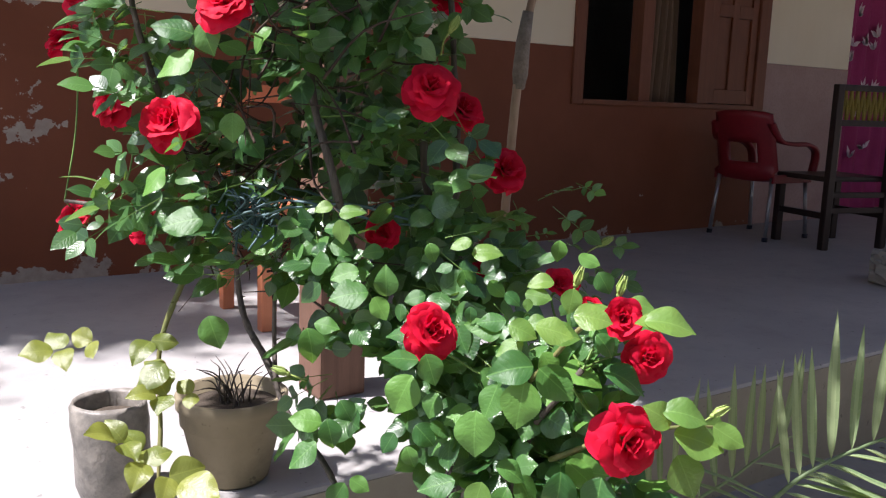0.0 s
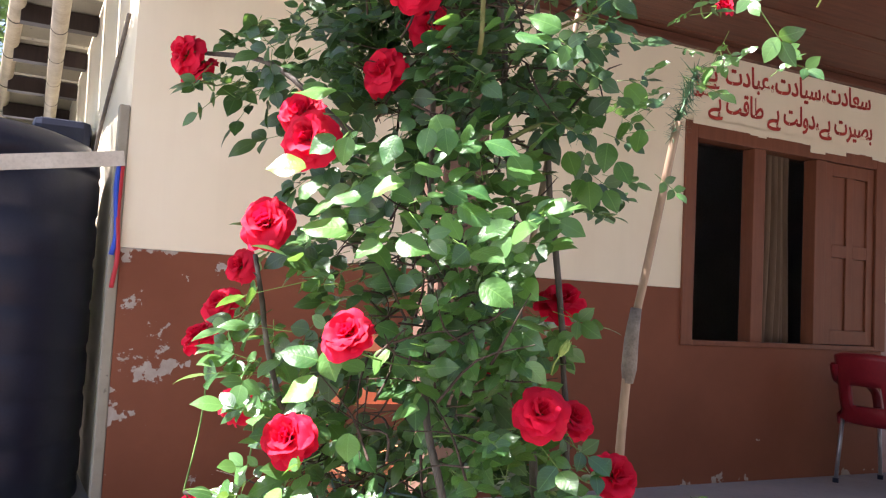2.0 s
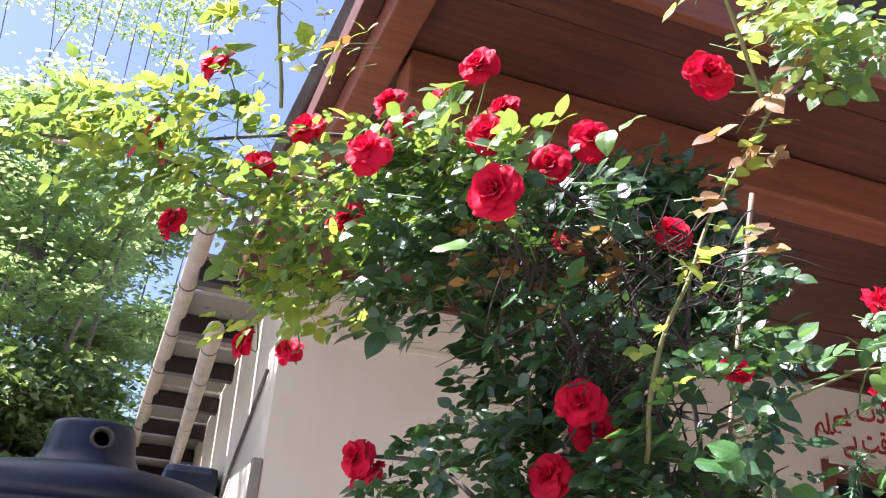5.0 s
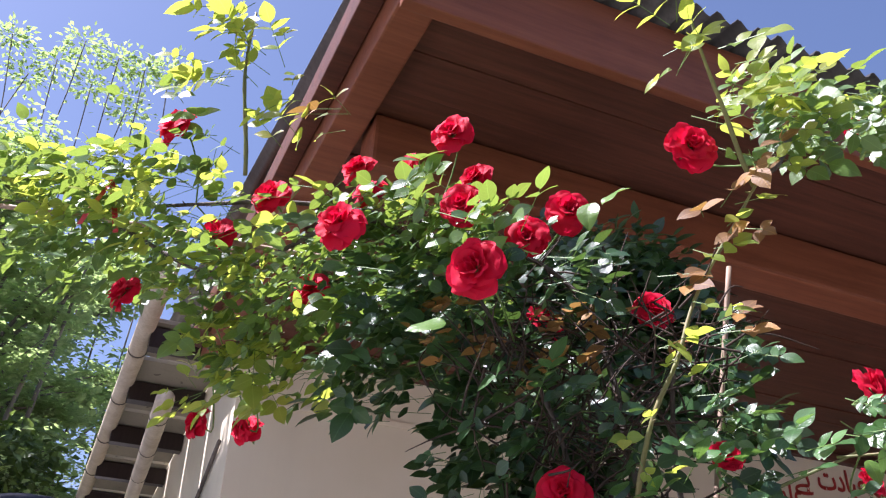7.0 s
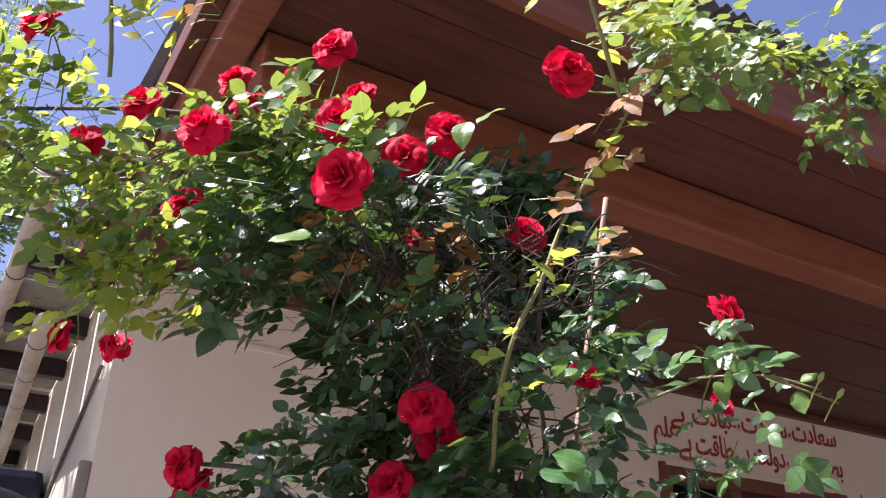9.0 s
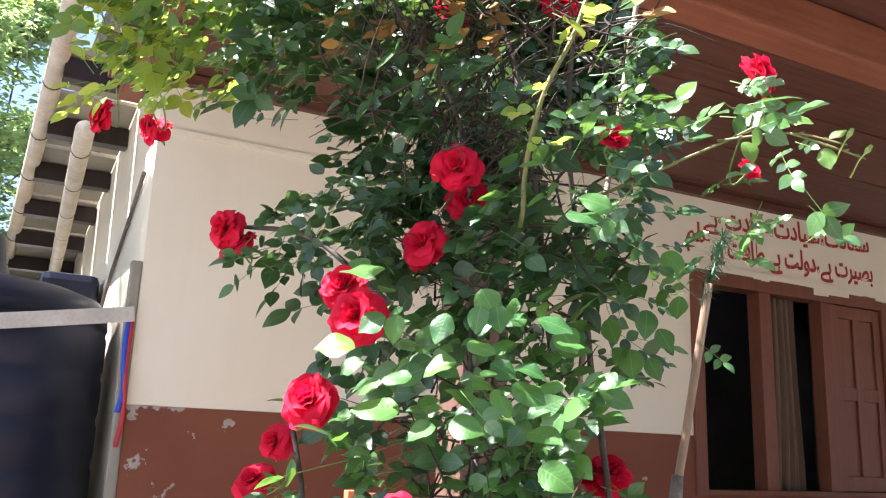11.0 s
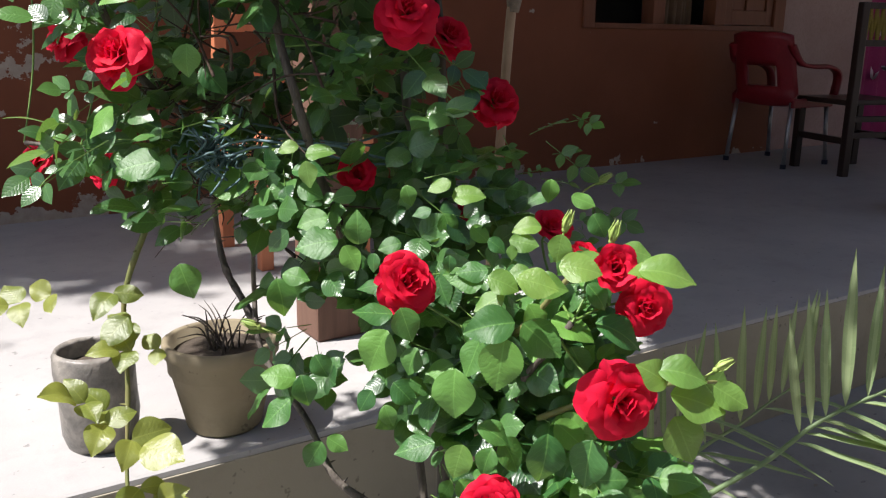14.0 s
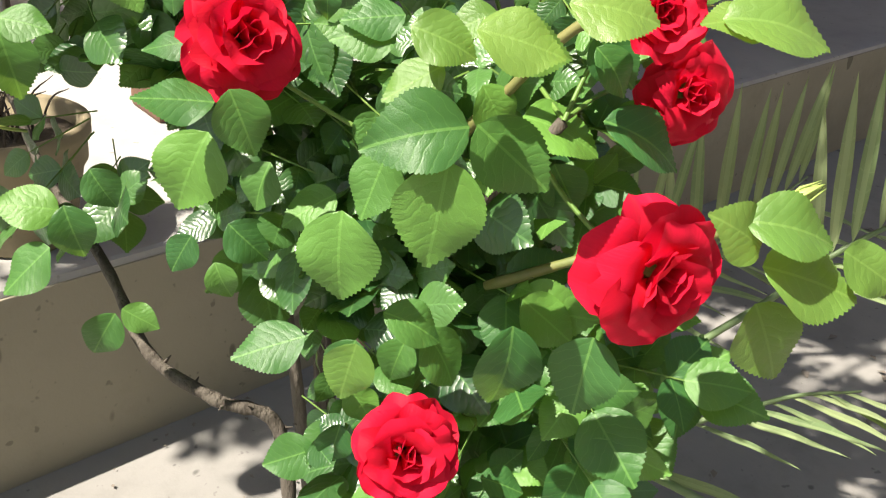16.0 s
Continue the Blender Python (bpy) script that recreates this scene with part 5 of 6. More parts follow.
for (x, y, z), size in zip(ROSES_LOW, (0.072, 0.083, 0.066, 0.068)):
    rose(x, y, z, size)
for x, y, z in ROSES_MID + ROSES_HIGH + ROSES_TOP:
    rose(x, y, z, (0.066 if y > 1.4 and z < 1.78 else 0.076) * rng.uniform(0.9, 1.12))
for x, y, z in ((0.645, 0.69, 0.625), (0.97, 1.08, 1.59), (0.51, 1.03, 0.69), (0.62, 1.03, 1.57), (0.64, 1.28, 0.94), (0.714, 0.875, 0.630)):
    rose(x, y, z, 0.055, 1)
for x, y, z in ((0.59, 0.99, 0.62), (0.67, 1.00, 0.63), (0.61, 0.70, 0.24), (0.72, 0.66, 0.22), (0.697, 0.800, 0.612)):
    rose(x, y, z, 0.06, 2)


# ---- canes ----
def cane(pts, r0, r1, mat=M_CANE, name="cane"):
    b = bmesh.new()
    s = spline(pts, 7)
    for i, p in enumerate(s):
        s[i] = p + Vector((noise.noise(p * 9), noise.noise(p * 9 + UP * 5), 0)) * 0.008
    k = len(s) - 1
    tube(b, s, [(r0 + (r1 - r0) * i / k) * (1 + 0.28 * noise.noise(Vector((i * 0.8, r0 * 900, len(s))))) for i in range(k + 1)], 7)
    # thorns
    rg = random.Random(len(s) * 7 + int(r0 * 1e5))
    for i in range(2, k, 3):
        d = Vector((rg.uniform(-1, 1), rg.uniform(-1, 1), 0.2)).normalized()
        q = s[i]
        tube(b, [q, q + d * (r0 + 0.006)], [0.003, 0.0004], 4, False)
    return part(name, b, mat, bush, smooth=True)


ROOT = Vector((0.62, 0.98, -0.38))
CANES = [
    [ROOT, (0.56, 0.93, 0.06), (0.56, 0.96, 0.19), (0.52, 1.00, 0.22), (0.49, 1.07, 0.25), (0.49, 1.18, 0.30), (0.49, 1.31, 0.34), (0.50, 1.38, 0.42), (0.52, 1.42, 0.60)],
    [ROOT, (0.64, 1.08, 0.25), (0.52, 1.10, 0.6), (0.455, 1.07, 0.745), (0.447, 1.13, 0.89), (0.465, 1.17, 1.0), (0.50, 1.25, 1.2), (0.45, 1.22, 1.6), (0.3, 1.3, 1.9)],
    [ROOT, (0.70, 1.12, 0.4), (0.66, 1.16, 0.8), (0.62, 1.20, 1.2), (0.60, 1.25, 1.6), (0.5, 1.3, 1.95), (0.1, 1.4, 2.05), (-0.3, 1.7, 2.1)],
    [ROOT, (0.74, 1.15, 0.5), (0.72, 1.18, 1.0), (0.66, 1.2, 1.5), (0.59, 1.1, 1.75)],
    [ROOT, (0.60, 0.88, 0.1), (0.60, 0.82, 0.4), (0.63, 0.74, 0.55)],
    [(0.52, 1.42, 0.56), (0.42, 1.35, 0.7), (0.28, 1.27, 0.85), (0.24, 1.35, 1.1)],
    [(0.50, 1.36, 0.37), (0.49, 1.48, 0.45), (0.49, 1.54, 0.54), (0.46, 1.45, 0.75)],
    [(0.60, 0.84, 1.96), (0.72, 0.90, 2.1), (1.0, 1.04, 2.33), (1.4, 1.16, 2.57), (1.9, 1.32, 2.78)],
    [(0.3, 1.3, 1.9), (0.1, 1.35, 2.0), (-0.1, 1.6, 1.95), (-0.35, 1.8, 2.12), (-0.6, 2.0, 2.2)],
    [(0.35, 1.25, 1.3), (0.25, 1.38, 1.42), (0.13, 1.46, 1.44)],
    [(0.42, 1.35, 0.7), (0.30, 1.44, 0.68), (0.2, 1.58, 0.68)],
    [(0.66, 1.2, 1.5), (0.75, 1.05, 1.55), (0.86, 0.95, 1.62), (0.82, 0.92, 1.66)],
]
SLIM = len(CANES) - 1
for i, c in enumerate(CANES):
    cane([Vector(p) for p in c], 0.0032 if i == SLIM else 0.0075 if i < 7 else 0.005, 0.0018 if i == SLIM else 0.004, M_GREENCANE if i == SLIM else M_CANE)
for c in ([(0.50, 1.12, 1.42), (0.468, 1.014, 1.57), (0.50, 0.99, 1.68), (0.55, 0.96, 1.82), (0.59, 0.89, 1.93), (0.59, 0.82, 1.97)], [(-0.12, 1.3, 2.0), (-0.15, 1.27, 2.15), (-0.16, 1.26, 2.32)], [(0.60, 0.88, 1.95), (0.50, 0.84, 2.08), (0.45, 0.82, 2.2)], [(0.55, 1.13, 1.29), (0.63, 1.12, 1.33), (0.71, 1.11, 1.32)]):
    cane([Vector(p) for p in c], 0.0042, 0.0022, M_GREENCANE, "shoot")
for c in ([(0.80, 1.00, 1.585), (0.85, 0.90, 1.575), (0.897, 0.836, 1.548)], [(0.85, 0.90, 1.575), (0.90, 0.85, 1.545), (0.929, 0.829, 1.529)]):
    cane([Vector(p) for p in c], 0.0022, 0.0014, M_GREENCANE, "shoot")
# a stalk from each flower to the nearest cane, joined in one mesh
nodes = [p for c in CANES for p in spline([Vector(q) for q in c], 6)]
b = bmesh.new()
for p, face in STALKS:
    q = min(nodes, key=lambda n: (n - p).length)
    tube(b, spline([q, q.lerp(p, 0.55) - face * 0.03, p - face * 0.03, p], 4), 0.0017, 5, False)
verts, faces = [], []
for p, q in RACHIS:
    d = (q - p).normalized()
    u = d.orthogonal().normalized()
    w = d.cross(u)
    base = p - d * 0.004
    n0 = len(verts)
    for c, r in ((base, 0.0009), (p, 0.0008), (q, 0.0006)):
        verts += [c + (u * math.cos(a) + w * math.sin(a)) * r for a in (0, 2.094, 4.189)]
    for k in (0, 3):
        faces += [(n0 + k + i, n0 + k + (i + 1) % 3, n0 + k + 3 + (i + 1) % 3, n0 + k + 3 + i) for i in range(3)]
me = bpy.data.meshes.new("leaf_stem_mass")
me.from_pydata(verts, [], faces)
me.materials.append(M_SEPAL)
ob = new("leaf_stem_mass", me)
ob.parent = bush
ob["kind"] = "stuff"
tw = part("flower_stem_mass", b, M_SEPAL, bush, smooth=True)
tw["kind"] = "stuff"
# fine twigs and dead stems in the crown
core = [p for p in nodes if 0.6 < p.z < 1.95 and 0.36 < p.x < 0.62 and p.y > 1.1]
core += [p for p in core if p.z > 1.5] * 2 + [Vector((0.30 + 0.03 * k, 1.27, 1.66 + 0.03 * (k % 6))) for k in range(12)]
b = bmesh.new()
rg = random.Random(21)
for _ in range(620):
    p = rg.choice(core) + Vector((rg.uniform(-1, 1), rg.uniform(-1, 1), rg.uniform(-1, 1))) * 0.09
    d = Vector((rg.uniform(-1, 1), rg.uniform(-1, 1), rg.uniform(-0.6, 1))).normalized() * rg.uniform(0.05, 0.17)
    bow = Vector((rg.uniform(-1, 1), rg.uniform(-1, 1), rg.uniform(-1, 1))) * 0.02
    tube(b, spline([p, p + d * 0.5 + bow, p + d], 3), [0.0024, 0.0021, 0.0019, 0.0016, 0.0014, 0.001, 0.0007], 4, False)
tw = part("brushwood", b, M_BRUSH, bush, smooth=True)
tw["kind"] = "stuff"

# ---- trellis pole across the crown ----
tp = thing("trellis_pole", "thin weathered pole carrying the rose branches", "pole")
b = bmesh.new()
tube(b, spline([(-0.55, 1.90, 2.14), (-0.3, 1.75, 2.09), (0.0, 1.58, 2.02), (0.45, 1.36, 1.95)], 6), 0.006, 8)
part("shaft", b, M_POLE, tp, smooth=True)

tp = thing("trellis_post", "pale peeled pole standing behind the rose crown", "pole")
b = bmesh.new()
tube(b, spline([(0.655, 1.19, 1.12), (0.74, 1.24, 1.42), (0.83, 1.28, 1.74), (0.885, 1.27, 2.06)], 6), 0.0055, 8)
part("shaft", b, M_POLE, tp, smooth=True)
rb = thing("ribbon", "faded red ribbon tied to a trellis pole", "ribbon")
for k, lean in enumerate((-0.012, 0.010)):
    b = bmesh.new()
    top = Vector((-0.33, 1.60, 2.10))
    for i in range(7):
        f = i / 6
        c = top + Vector((lean * f * 3, 0.004 * math.sin(f * 7), -0.11 * f))
        b.verts.new(c + SIDE * 0.006)
        b.verts.new(c - SIDE * 0.006)
    b.verts.ensure_lookup_table()
    for i in range(6):
        b.faces.new([b.verts[j] for j in (2 * i, 2 * i + 1, 2 * i + 3, 2 * i + 2)])
    part("tail", b, M_REDW, rb)

# ---- support pole with tinsel and twine ----
pl = thing("support_pole", "stripped wooden pole leaning beside the rose bush", "pole")
b = bmesh.new()
tube(b, spline([(0.93, 1.36, -0.36), (0.98, 1.35, 0.59), (1.005, 1.35, 0.95), (1.03, 1.33, 1.15), (1.04, 1.27, 1.42)], 6), [0.0092] * 12 + [0.0084] * 13, 9)
part("shaft", b, M_POLE, pl, smooth=True)
b = bmesh.new()
tube(b, [(1.004, 1.35, 0.90), (1.006, 1.35, 0.93), (1.008, 1.348, 0.99), (1.015, 1.345, 1.05)], [0.011, 0.016, 0.0145, 0.011], 9)
part("wrapping", b, M_WRAP, pl, "grey cloth wrapping", smooth=True)
tn = thing("tinsel", "green tinsel tied to the pole top", "tinsel")
b = bmesh.new()
rg = random.Random(5)
for _ in range(240):
    t = rg.random()
    p = Vector((1.036, 1.28, 1.39)).lerp(Vector((1.056, 1.24, 1.52)), t)
    d = Vector((rg.uniform(-1, 1), rg.uniform(-1, 1), rg.uniform(-0.7, 0.7))).normalized() * rg.uniform(0.02, 0.03 + 0.04 * t)
    s = d.cross(UP).normalized() * 0.0025
    b.faces.new([b.verts.new(v) for v in (p - s, p + s, p + d)])
part("fringe", b, M_TINSEL, tn)["kind"] = "stuff"
tw = thing("twine", "blue-green plastic twine tied round the stems", "twine")
b = bmesh.new()
for j in range(2):
    pts = []
    for k in range(26):
        a = 2 * math.pi * k / 25
        pts.append(Vector((0.51, 1.16, 0.71)) + SIDE * 0.155 * math.cos(a) + DEEP * 0.10 * math.sin(a) + UP * (0.016 * math.sin(3 * a + j) + 0.010 * noise.noise(Vector((a * 3, j, 1)))))
    tube(b, pts, 0.0019, 5, False)
for _ in range(70):
    p = Vector((0.385, 1.19, 0.70)) + Vector((rg.gauss(0, 0.025), rg.gauss(0, 0.02), rg.gauss(0, 0.014)))
    d = Vector((rg.uniform(-1, 1), rg.uniform(-1, 1), rg.uniform(-1, 1))) * 0.03
    tube(b, spline([p, p + d, p + d + Vector((d.y, d.z, d.x))], 4), 0.0016, 4, False)
part("cord", b, M_TWINE, tw, smooth=True)


# ---- drooping young shoots of the bush ----
M_YOUNG_P = leafy("shoot_leaf", (0.13, 0.18, 0.035), (0.28, 0.31, 0.06), "object", 0.34, 0.36, (0.5, 0.52, 0.06), 0.8)
FINE_YOUNG = [mesh_from("leaf", *t, M_YOUNG_P) for t in FINE]


def young_shoot(pts, spots):
    cane([Vector(p) for p in pts], 0.005, 0.0025, M_GREENCANE, "shoot")
    rg = random.Random(int(pts[0][2] * 1000))
    for x, y, z, count in spots:
        al = SIDE * rg.uniform(-1, 1) - DEEP * 0.5 + UP * rg.uniform(-0.6, 0.5)
        for m in sprig(rg, Vector((x, y, z)), al, UP * 0.8 - DEEP * 0.5 + SIDE * rg.uniform(-0.5, 0.5), 0.056 * rg.uniform(0.75, 1.1), count):
            ob = new("leaf", FINE_YOUNG[rg.randrange(4)])
            ob.parent = bush
            ob.matrix_basis = m


young_shoot([(0.36, 1.27, 0.72), (0.29, 1.25, 0.58), (0.26, 1.25, 0.47), (0.24, 1.2, 0.34), (0.22, 1.13, 0.22)],
            [(0.24, 1.27, 0.53, 5), (0.20, 1.29, 0.51, 5), (0.29, 1.22, 0.49, 3), (0.31, 1.18, 0.44, 5), (0.23, 1.18, 0.36, 5), (0.18, 1.14, 0.39, 5), (0.22, 1.13, 0.30, 5), (0.23, 1.12, 0.25, 3)])
cane([Vector(p) for p in ((0.60, 0.80, 0.52), (0.62, 0.74, 0.60), (0.65, 0.70, 0.63), (0.70, 0.68, 0.61))], 0.004, 0.002, M_GREENCANE, "shoot")
cane([Vector(p) for p in ((0.62, 0.78, 0.42), (0.66, 0.70, 0.47), (0.72, 0.66, 0.485), (0.82, 0.66, 0.465))], 0.004, 0.002, M_GREENCANE, "shoot")
M_SHOOT_P = leafy("light_green_leaf", (0.115, 0.245, 0.048), (0.195, 0.33, 0.066), "object", 0.36, 0.36, (0.45, 0.60, 0.06), 0.6)
FINE_SHOOT = [mesh_from("leaf", *t, M_SHOOT_P) for t in FINE]
rg = random.Random(19)


def broad_leaves(rows, meshes, turn):
    """Single leaves, each laid with its face to the light and the yard."""
    for k, (x, y, z, ln, a) in enumerate(rows):
        d = (SIDE * math.cos(radians(a)) - UP * math.sin(radians(a)) - DEEP * 0.13).normalized()
        ob = new("leaf", meshes[k % 4])
        ob.parent = bush
        n = UP * 0.75 - DEEP * 0.65 - SIDE * 0.12 + Vector((rg.uniform(-1, 1), rg.uniform(-1, 1), rg.uniform(-1, 1))) * turn
        ob.matrix_basis = frame_of(Vector((x, y, z)) - d * ln * 0.5, d, n, ln)


broad_leaves(FRONT + FRONT_SIDE + FRONT_TOP + POLE_SIDE + FRONT_MID + SPRAY_MID[1:], FINE_MESH, 0.3)
broad_leaves(SPRAY_FULL, FINE_MESH, 0.45)
broad_leaves(SHOOT + SHOOT_TOP + SPRAY_MID[:1], FINE_SHOOT, 0.25)
broad_leaves([(0.790, 0.660, 0.470, 0.034, -70), (0.130, 1.050, 1.680, 0.058, 170), (0.86, 0.885, 1.595, 0.042, 5), (0.82, 0.95, 1.555, 0.040, 70), (0.885, 0.86, 1.53, 0.036, 80), (0.90, 0.85, 1.57, 0.030, -30), (0.395, 0.965, 1.925, 0.05, -35), (0.37, 1.0, 1.90, 0.05, 100)], FINE_SHOOT, 0.2)


def green_bud(x, y, z, lean, size=0.030):
    """A closed bud in its long sepals, on a thin stem."""
    b = bmesh.new()
    up = (UP + lean).normalized()
    foot = Vector((x, y, z)) - up * size * 0.5
    q = up.to_track_quat("Z", "Y").to_matrix().to_4x4()
    m = Matrix.Translation(foot) @ q @ Matrix.Diagonal((size, size, size, 1))
    lathe(b, [(0.001, 0.0), (0.10, 0.02), (0.14, 0.12), (0.12, 0.2), (0.19, 0.36), (0.18, 0.55), (0.10, 0.78), (0.02, 1.0)], 12)
    for k in range(5):
        a = k * 1.257
        c = Vector((math.cos(a), math.sin(a), 0))
        tube(b, [c * 0.13 + UP * 0.2, c * 0.21 + UP * 0.5, c * 0.15 + UP * 0.8, c * 0.12 + UP * 1.02], [0.05, 0.045, 0.03, 0.006], 5)
    bmesh.ops.transform(b, matrix=m, verts=b.verts)
    tube(b, spline([foot, foot - up * 0.014, foot - up * 0.02 + UP * -0.012 + DEEP * 0.03], 4), 0.0014, 5, False)
    part("rose_bud", b, M_BUD, bush, "closed green bud", smooth=True)


M_BUD = mottled("bud_green", (0.20, 0.30, 0.06), (0.34, 0.42, 0.12), 60, 300, 0.5, bump=0.1)
for x, y, z, lean in ((0.637, 0.764, 0.662, 0.3), (0.651, 0.704, 0.660, 0.25), (0.890, 0.971, 0.659, 1.6), (0.382, 1.088, 0.488, -2.5),
                      (0.80, 0.66, 0.49, 1.5), (0.62, 1.03, 0.98, 0.6), (0.902, 0.831, 1.565, 0.6), (0.934, 0.826, 1.544, 0.8)):
    green_bud(x, y, z, SIDE * lean, 0.028 if z < 1 else 0.019)


# ---- palm ----
def palm():
    t = thing("young_palm", "young date palm with stiff pale green fronds", "palm")
    base = Vector((0.93, 0.92, GROUND_Z + 0.01))
    me = mesh_from("leaflet", *leaf_template(10, 0.0, 0.6, 0.06, 0.038), M_PALM)
    rg = random.Random(2)
    # frond: points of its stalk, upper and lower leaflets, their length
    for pts, up, low, length in (
            ([base, (0.93, 0.86, 0.08), (1.133, 0.802, 0.216), (1.20, 0.76, 0.285), (1.32, 0.70, 0.34), (1.46, 0.64, 0.36)], 10, 12, 0.205),
            ([base, (0.82, 0.80, 0.12), (0.70, 0.68, 0.28), (0.74, 0.56, 0.26), (0.78, 0.48, 0.20)], 0, 4, 0.14),
            ([base, (1.12, 1.00, 0.05), (1.27, 0.95, 0.19), (1.42, 0.93, 0.25)], 8, 4, 0.19),
            ([base, (1.02, 0.86, -0.02), (1.16, 0.78, 0.06), (1.28, 0.72, 0.06)], 0, 8, 0.16),
            ([base, (0.98, 0.97, 0.02), (1.04, 0.96, 0.18), (1.10, 0.93, 0.28)], 5, 6, 0.14)):
        line = spline(pts, 8)
        n = len(line) - 1
        b = bmesh.new()
        tube(b, line, [0.006 - 0.0045 * i / n for i in range(n + 1)], 6)
        fr = part("frond", b, M_PALM, t, smooth=True)
        for sd, cnt in ((1, up), (-1, low)):
            for k in range(cnt):
                q = 0.46 + 0.53 * (k + 0.25 * sd + 0.3) / cnt
                i = min(n - 1, int(q * n))
                p, d = line[i].lerp(line[i + 1], q * n - i), (line[i + 1] - line[i]).normalized()
                if sd > 0:
                    al = UP + d * (0.75 * q - 0.55) + DEEP * 0.05
                    nn = -DEEP - SIDE * 0.6 + UP * 0.1
                else:
                    al = SIDE * 0.95 + d * 0.15 - UP * (0.18 + 0.4 * rg.random()) - DEEP * 0.28
                    nn = UP - SIDE * 0.5
                al += Vector((rg.uniform(-1, 1), rg.uniform(-1, 1), rg.uniform(-1, 1))) * 0.07
                ob = new("leaflet", me)
                ob.parent = fr
                ob.matrix_basis = frame_of(p, al, nn, length * rg.uniform(0.88, 1.1) * (1.15 - 0.5 * abs(q - 0.65)))
    b = bmesh.new()
    tube(b, [base + Vector((0, 0, -0.01)), base + Vector((0, 0, 0.05)), base + Vector((0.01, 0, 0.14))], [0.035, 0.03, 0.012], 9)
    part("stem", b, M_POLE, t, smooth=True)
    return t


palm()


# ---- trees beyond the tank ----
def tree(x, y, h, spread, seed, mat, leaf, count, z0=GROUND_Z, low=0.25):
    rg = random.Random(seed)
    t = thing("tree", "leafy green tree with slender grey trunk" if mat is M_TREE else "dark green broad-leaved tree", "tree", group="trees beyond the tank")
    b = bmesh.new()
    base = Vector((x, y, z0))
    top = base + Vector((rg.uniform(-0.4, 0.4), rg.uniform(-0.4, 0.4), h * 0.9))
    trunk = spline([base, base.lerp(top, 0.5) + Vector((rg.uniform(-0.2, 0.2), 0, 0)), top], 6)
    n = len(trunk) - 1
    feathery = mat is M_TREE
    tube(b, trunk, [(0.08 if feathery else 0.11) * (1 - 0.85 * i / n) for i in range(n + 1)], 8)
    if feathery:
        for k in range(4):
            f = base + Vector((rg.uniform(-0.8, 0.8), rg.uniform(-0.5, 0.5), 0))
            tube(b, spline([f, f + Vector((rg.uniform(-0.15, 0.15), 0, h * 0.45)), f + Vector((rg.uniform(-0.5, 0.5), 0, h * 0.85))], 5), [0.045 - 0.0035 * i for i in range(11)], 6, False)
    tips = []
    for _ in range(46):
        s = rg.uniform(low, 0.98)
        p = trunk[min(n, int(s * n))]
        a = rg.uniform(0, 6.28)
        L = spread * (1.05 - 0.6 * abs(s - 0.5)) * rg.uniform(0.5, 1)
        d = Vector((math.cos(a) * L, math.sin(a) * L, L * rg.uniform(0.3, 1.0)))
        pts = spline([p, p + d * 0.5 + Vector((0, 0, 0.1)), p + d], 4)
        tube(b, pts, [0.03 * (1 - 0.9 * i / 8) for i in range(9)], 5, False)
        tips += pts[3:]
    part("trunk", b, M_BARK, t, smooth=True)
    mats = []
    for _ in range(count):
        p = rg.choice(tips) + Vector((rg.gauss(0, 0.16), rg.gauss(0, 0.16), rg.gauss(0, 0.12)))
        al = Vector((rg.uniform(-1, 1), rg.uniform(-1, 1), rg.uniform(-0.8, 0.5)))
        nn = Vector((rg.uniform(-1, 1), rg.uniform(-1, 1), rg.uniform(0, 1.5)))
        if feathery:
            p.z -= 0.5 * ((p.z * 3.1 + p.x * 0.7) % 1.0) / 3.1
            al.z *= 0.3
            nn = nn * 0.35 + UP
        mats.append(frame_of(p, al, nn, leaf * rg.uniform(0.6, 1.3)))
    leaf_mass("crown", mats, mat, t, "", SIMPLE)
    return t


# leafy wood beyond the tank, and one tree that leans over the yard
for x, y, h, sp, sd, mt, lf, ct in ((-1.3, 9.0, 7.2, 1.5, 1, M_TREE, 0.085, 32000), (-3.2, 9.6, 7.8, 1.7, 2, M_TREE, 0.085, 32000), (-5.3, 9.5, 7.4, 1.7, 3, M_TREE, 0.085, 26000),
                                    (-0.9, 13.5, 8.6, 2.0, 4, M_TREE, 0.12, 34000), (-3.4, 14.5, 9.2, 2.2, 5, M_TREE, 0.12, 34000), (-1.7, 8.2, 3.6, 1.3, 6, M_TREE_D, 0.11, 24000), (-3.9, 8.3, 3.8, 1.4, 7, M_TREE_D, 0.11, 24000), (-6.5, 13, 8.0, 2.2, 8, M_TREE, 0.12, 26000),
                                    # the last tree stands unseen behind the camera, added to shade the yard
                                    (-4.0, 4.95, 9.2, 1.65, 9, M_TREE_D, 0.11, 42000), (-3.2, -3.4, 7.6, 2.0, 10, M_TREE_D, 0.10, 16000)):
    tree(x, y, h, sp, sd, mt, lf, ct, low=0.45 if sd > 8 else 0.36 if mt is M_TREE else 0.2)


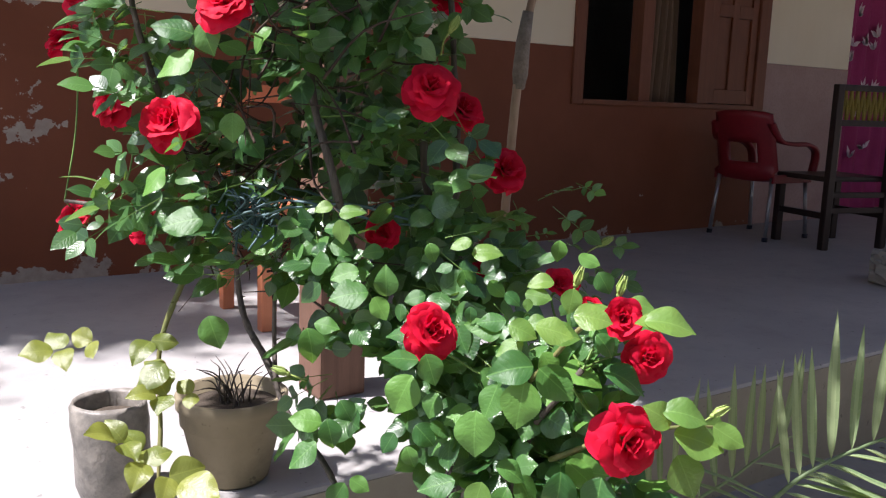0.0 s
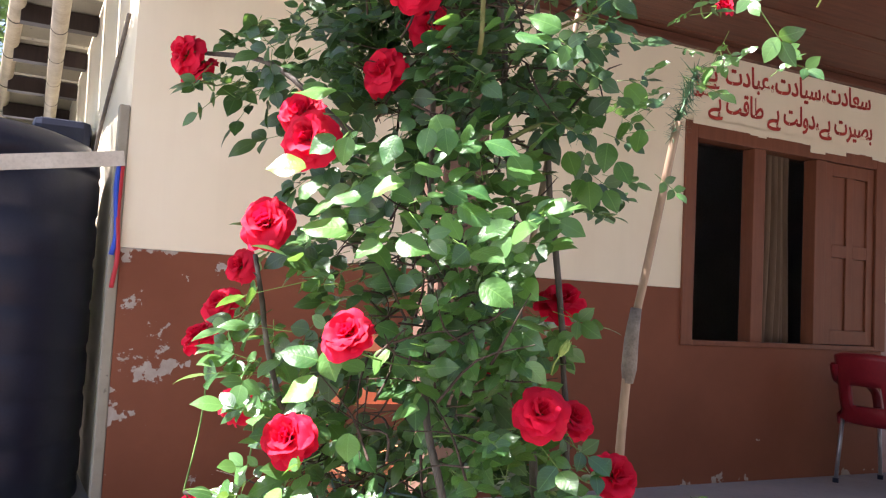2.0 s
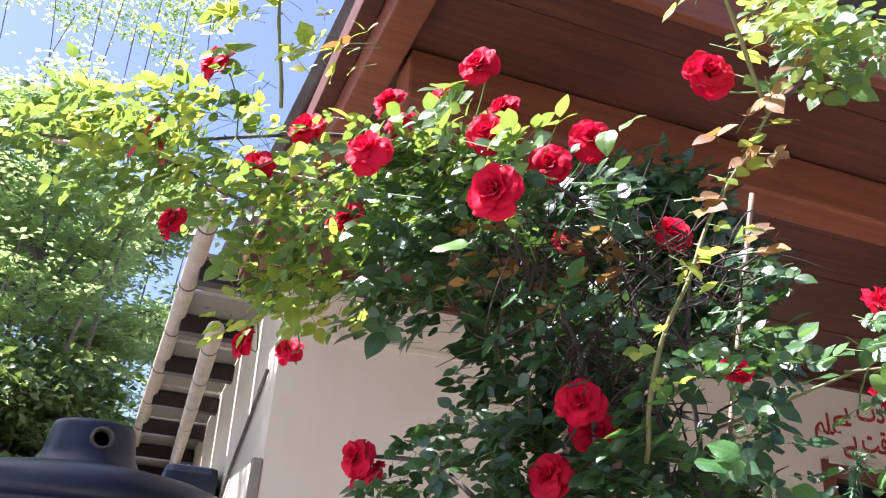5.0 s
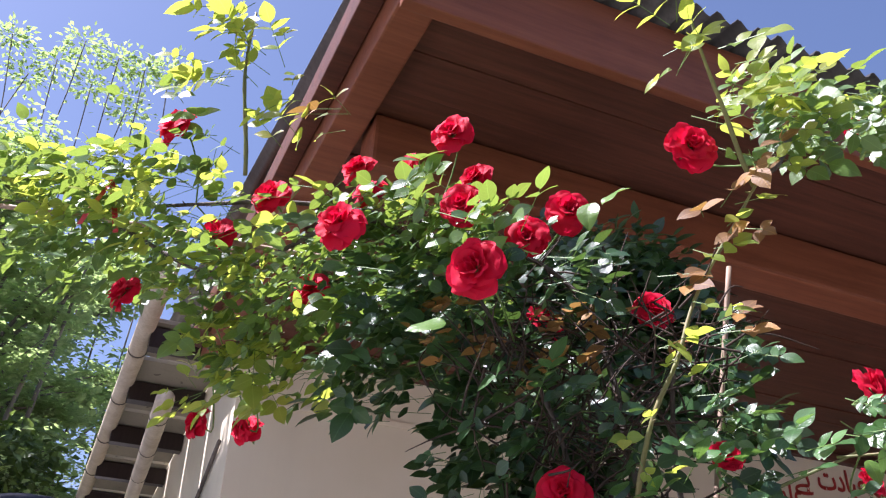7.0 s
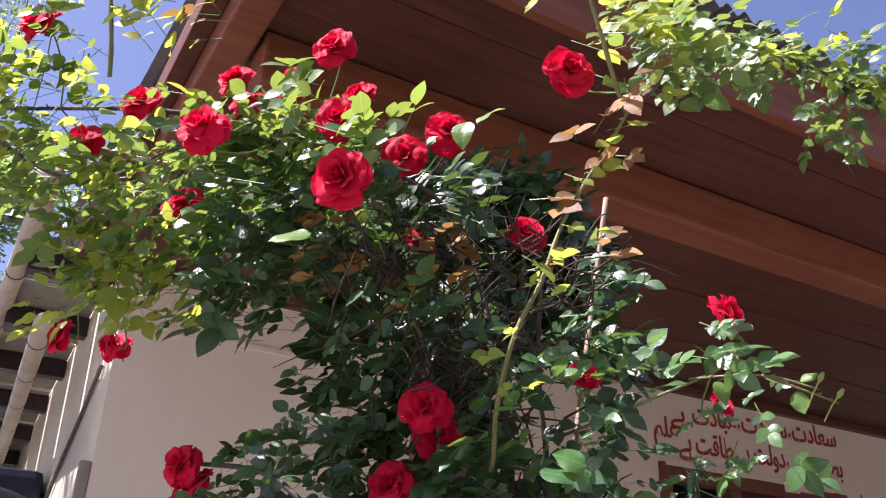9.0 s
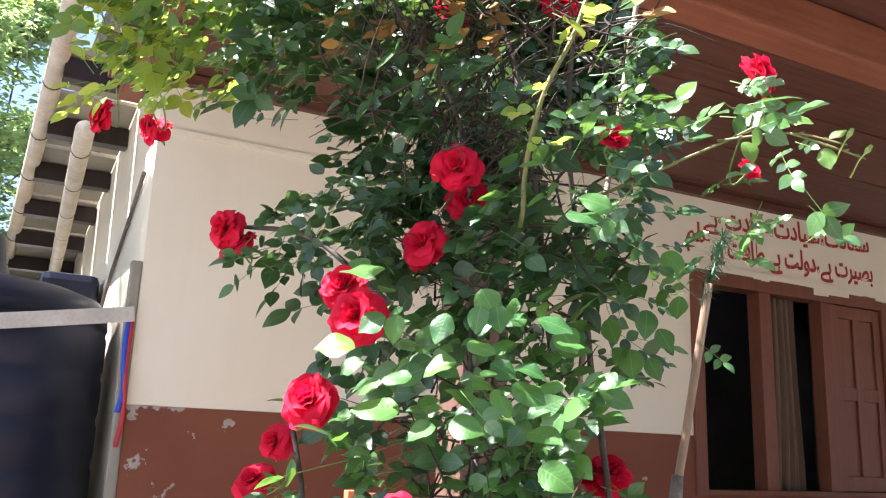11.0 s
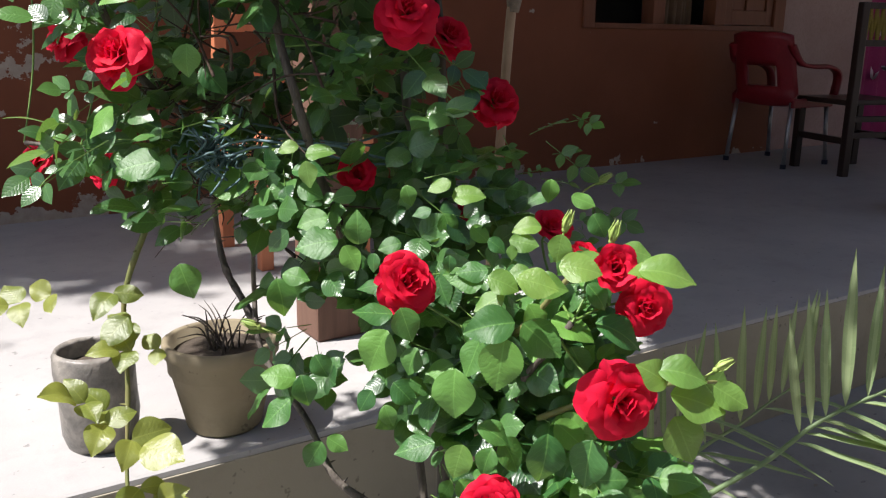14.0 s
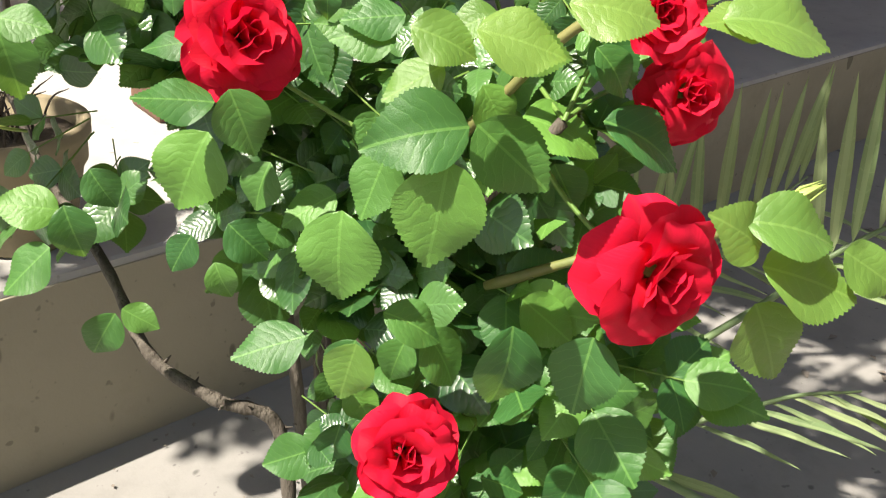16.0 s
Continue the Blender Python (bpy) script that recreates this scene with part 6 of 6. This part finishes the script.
def sprouts():
    """Thin upright shoots with leaf tufts that stand above the wood."""
    rg = random.Random(31)
    t = thing("tree", "tall thin tree shoots with tufts of small leaves", "tree", group="trees beyond the tank")
    b = bmesh.new()
    mats = []
    for x, y, z in ((-2.0, 10.6, 8.5), (-1.7, 10.4, 8.7), (-1.4, 10.1, 8.9), (-0.95, 10.0, 8.7), (-0.6, 9.9, 8.6), (-0.3, 9.8, 8.6), (-2.3, 10.4, 8.9), (-1.2, 10.3, 8.4), (-0.7, 10.2, 8.1), (-2.8, 10.4, 8.6), (-3.4, 10.5, 8.9)):
        foot = Vector((x + rg.uniform(-0.5, 0.5), y, GROUND_Z if x < -3 else 5.0))
        tip = Vector((x, y, z))
        tube(b, spline([foot, foot.lerp(tip, 0.6) + Vector((rg.uniform(-0.1, 0.1), 0, 0)), tip], 5), 0.008, 5, False)
        for k in range(170):
            p = tip + Vector((rg.gauss(0, 0.13), rg.gauss(0, 0.13), rg.gauss(-0.04, 0.07)))
            mats.append(frame_of(p, p - tip + Vector((0, 0, 0.05)), Vector((rg.uniform(-1, 1), rg.uniform(-1, 1), 1)), 0.085 * rg.uniform(0.6, 1.2)))
    part("trunk", b, M_BARK, t, smooth=True)
    leaf_mass("crown", mats, M_TREE, t, "", SIMPLE)


sprouts()


# ---- dry leaves on the ground ----
rg = random.Random(77)
mats = []
for _ in range(150):
    p = Vector((rg.uniform(1.3, 4.5), rg.uniform(0.2, 1.6), GROUND_Z + 0.006))
    mats.append(frame_of(p, Vector((rg.uniform(-1, 1), rg.uniform(-1, 1), 0.05)), UP + Vector((rg.uniform(-0.3, 0.3), rg.uniform(-0.3, 0.3), 0)), rg.uniform(0.012, 0.035)))
for _ in range(50):
    p = Vector((rg.uniform(0.1, 1.0), rg.uniform(1.2, 1.64), GROUND_Z + 0.006))
    mats.append(frame_of(p, Vector((rg.uniform(-1, 1), rg.uniform(-1, 1), 0.05)), UP + Vector((rg.uniform(-0.3, 0.3), rg.uniform(-0.3, 0.3), 0)), rg.uniform(0.006, 0.014)))
litter = leaf_mass("leaf_litter", mats, M_BARK, None, "", SIMPLE)
tagged(litter, "small dry brown leaves scattered on the ground", "leaf litter", kind="stuff")


# ---- rubble by the tank ----
rg = random.Random(41)
for x, y, r in ((-0.22, 2.35, 0.05), (-0.12, 2.62, 0.07), (-0.28, 2.75, 0.06), (-0.05, 3.0, 0.05), (-0.2, 3.15, 0.08)):
    b = bmesh.new()
    bmesh.ops.create_icosphere(b, subdivisions=2, radius=r)
    for v in b.verts:
        v.co *= 1 + 0.3 * noise.noise(v.co * 14 + Vector((x * 9, y * 9, 0)))
        v.co.z = max(-r * 0.5, v.co.z * 0.7)
    ob = link_mesh("stone", b, M_ROCK, smooth=False)
    ob.location = (x, y, -0.17 + r * 0.5)
    tagged(ob, "small rough grey stone on the low step", "stone", "stones by the tank")
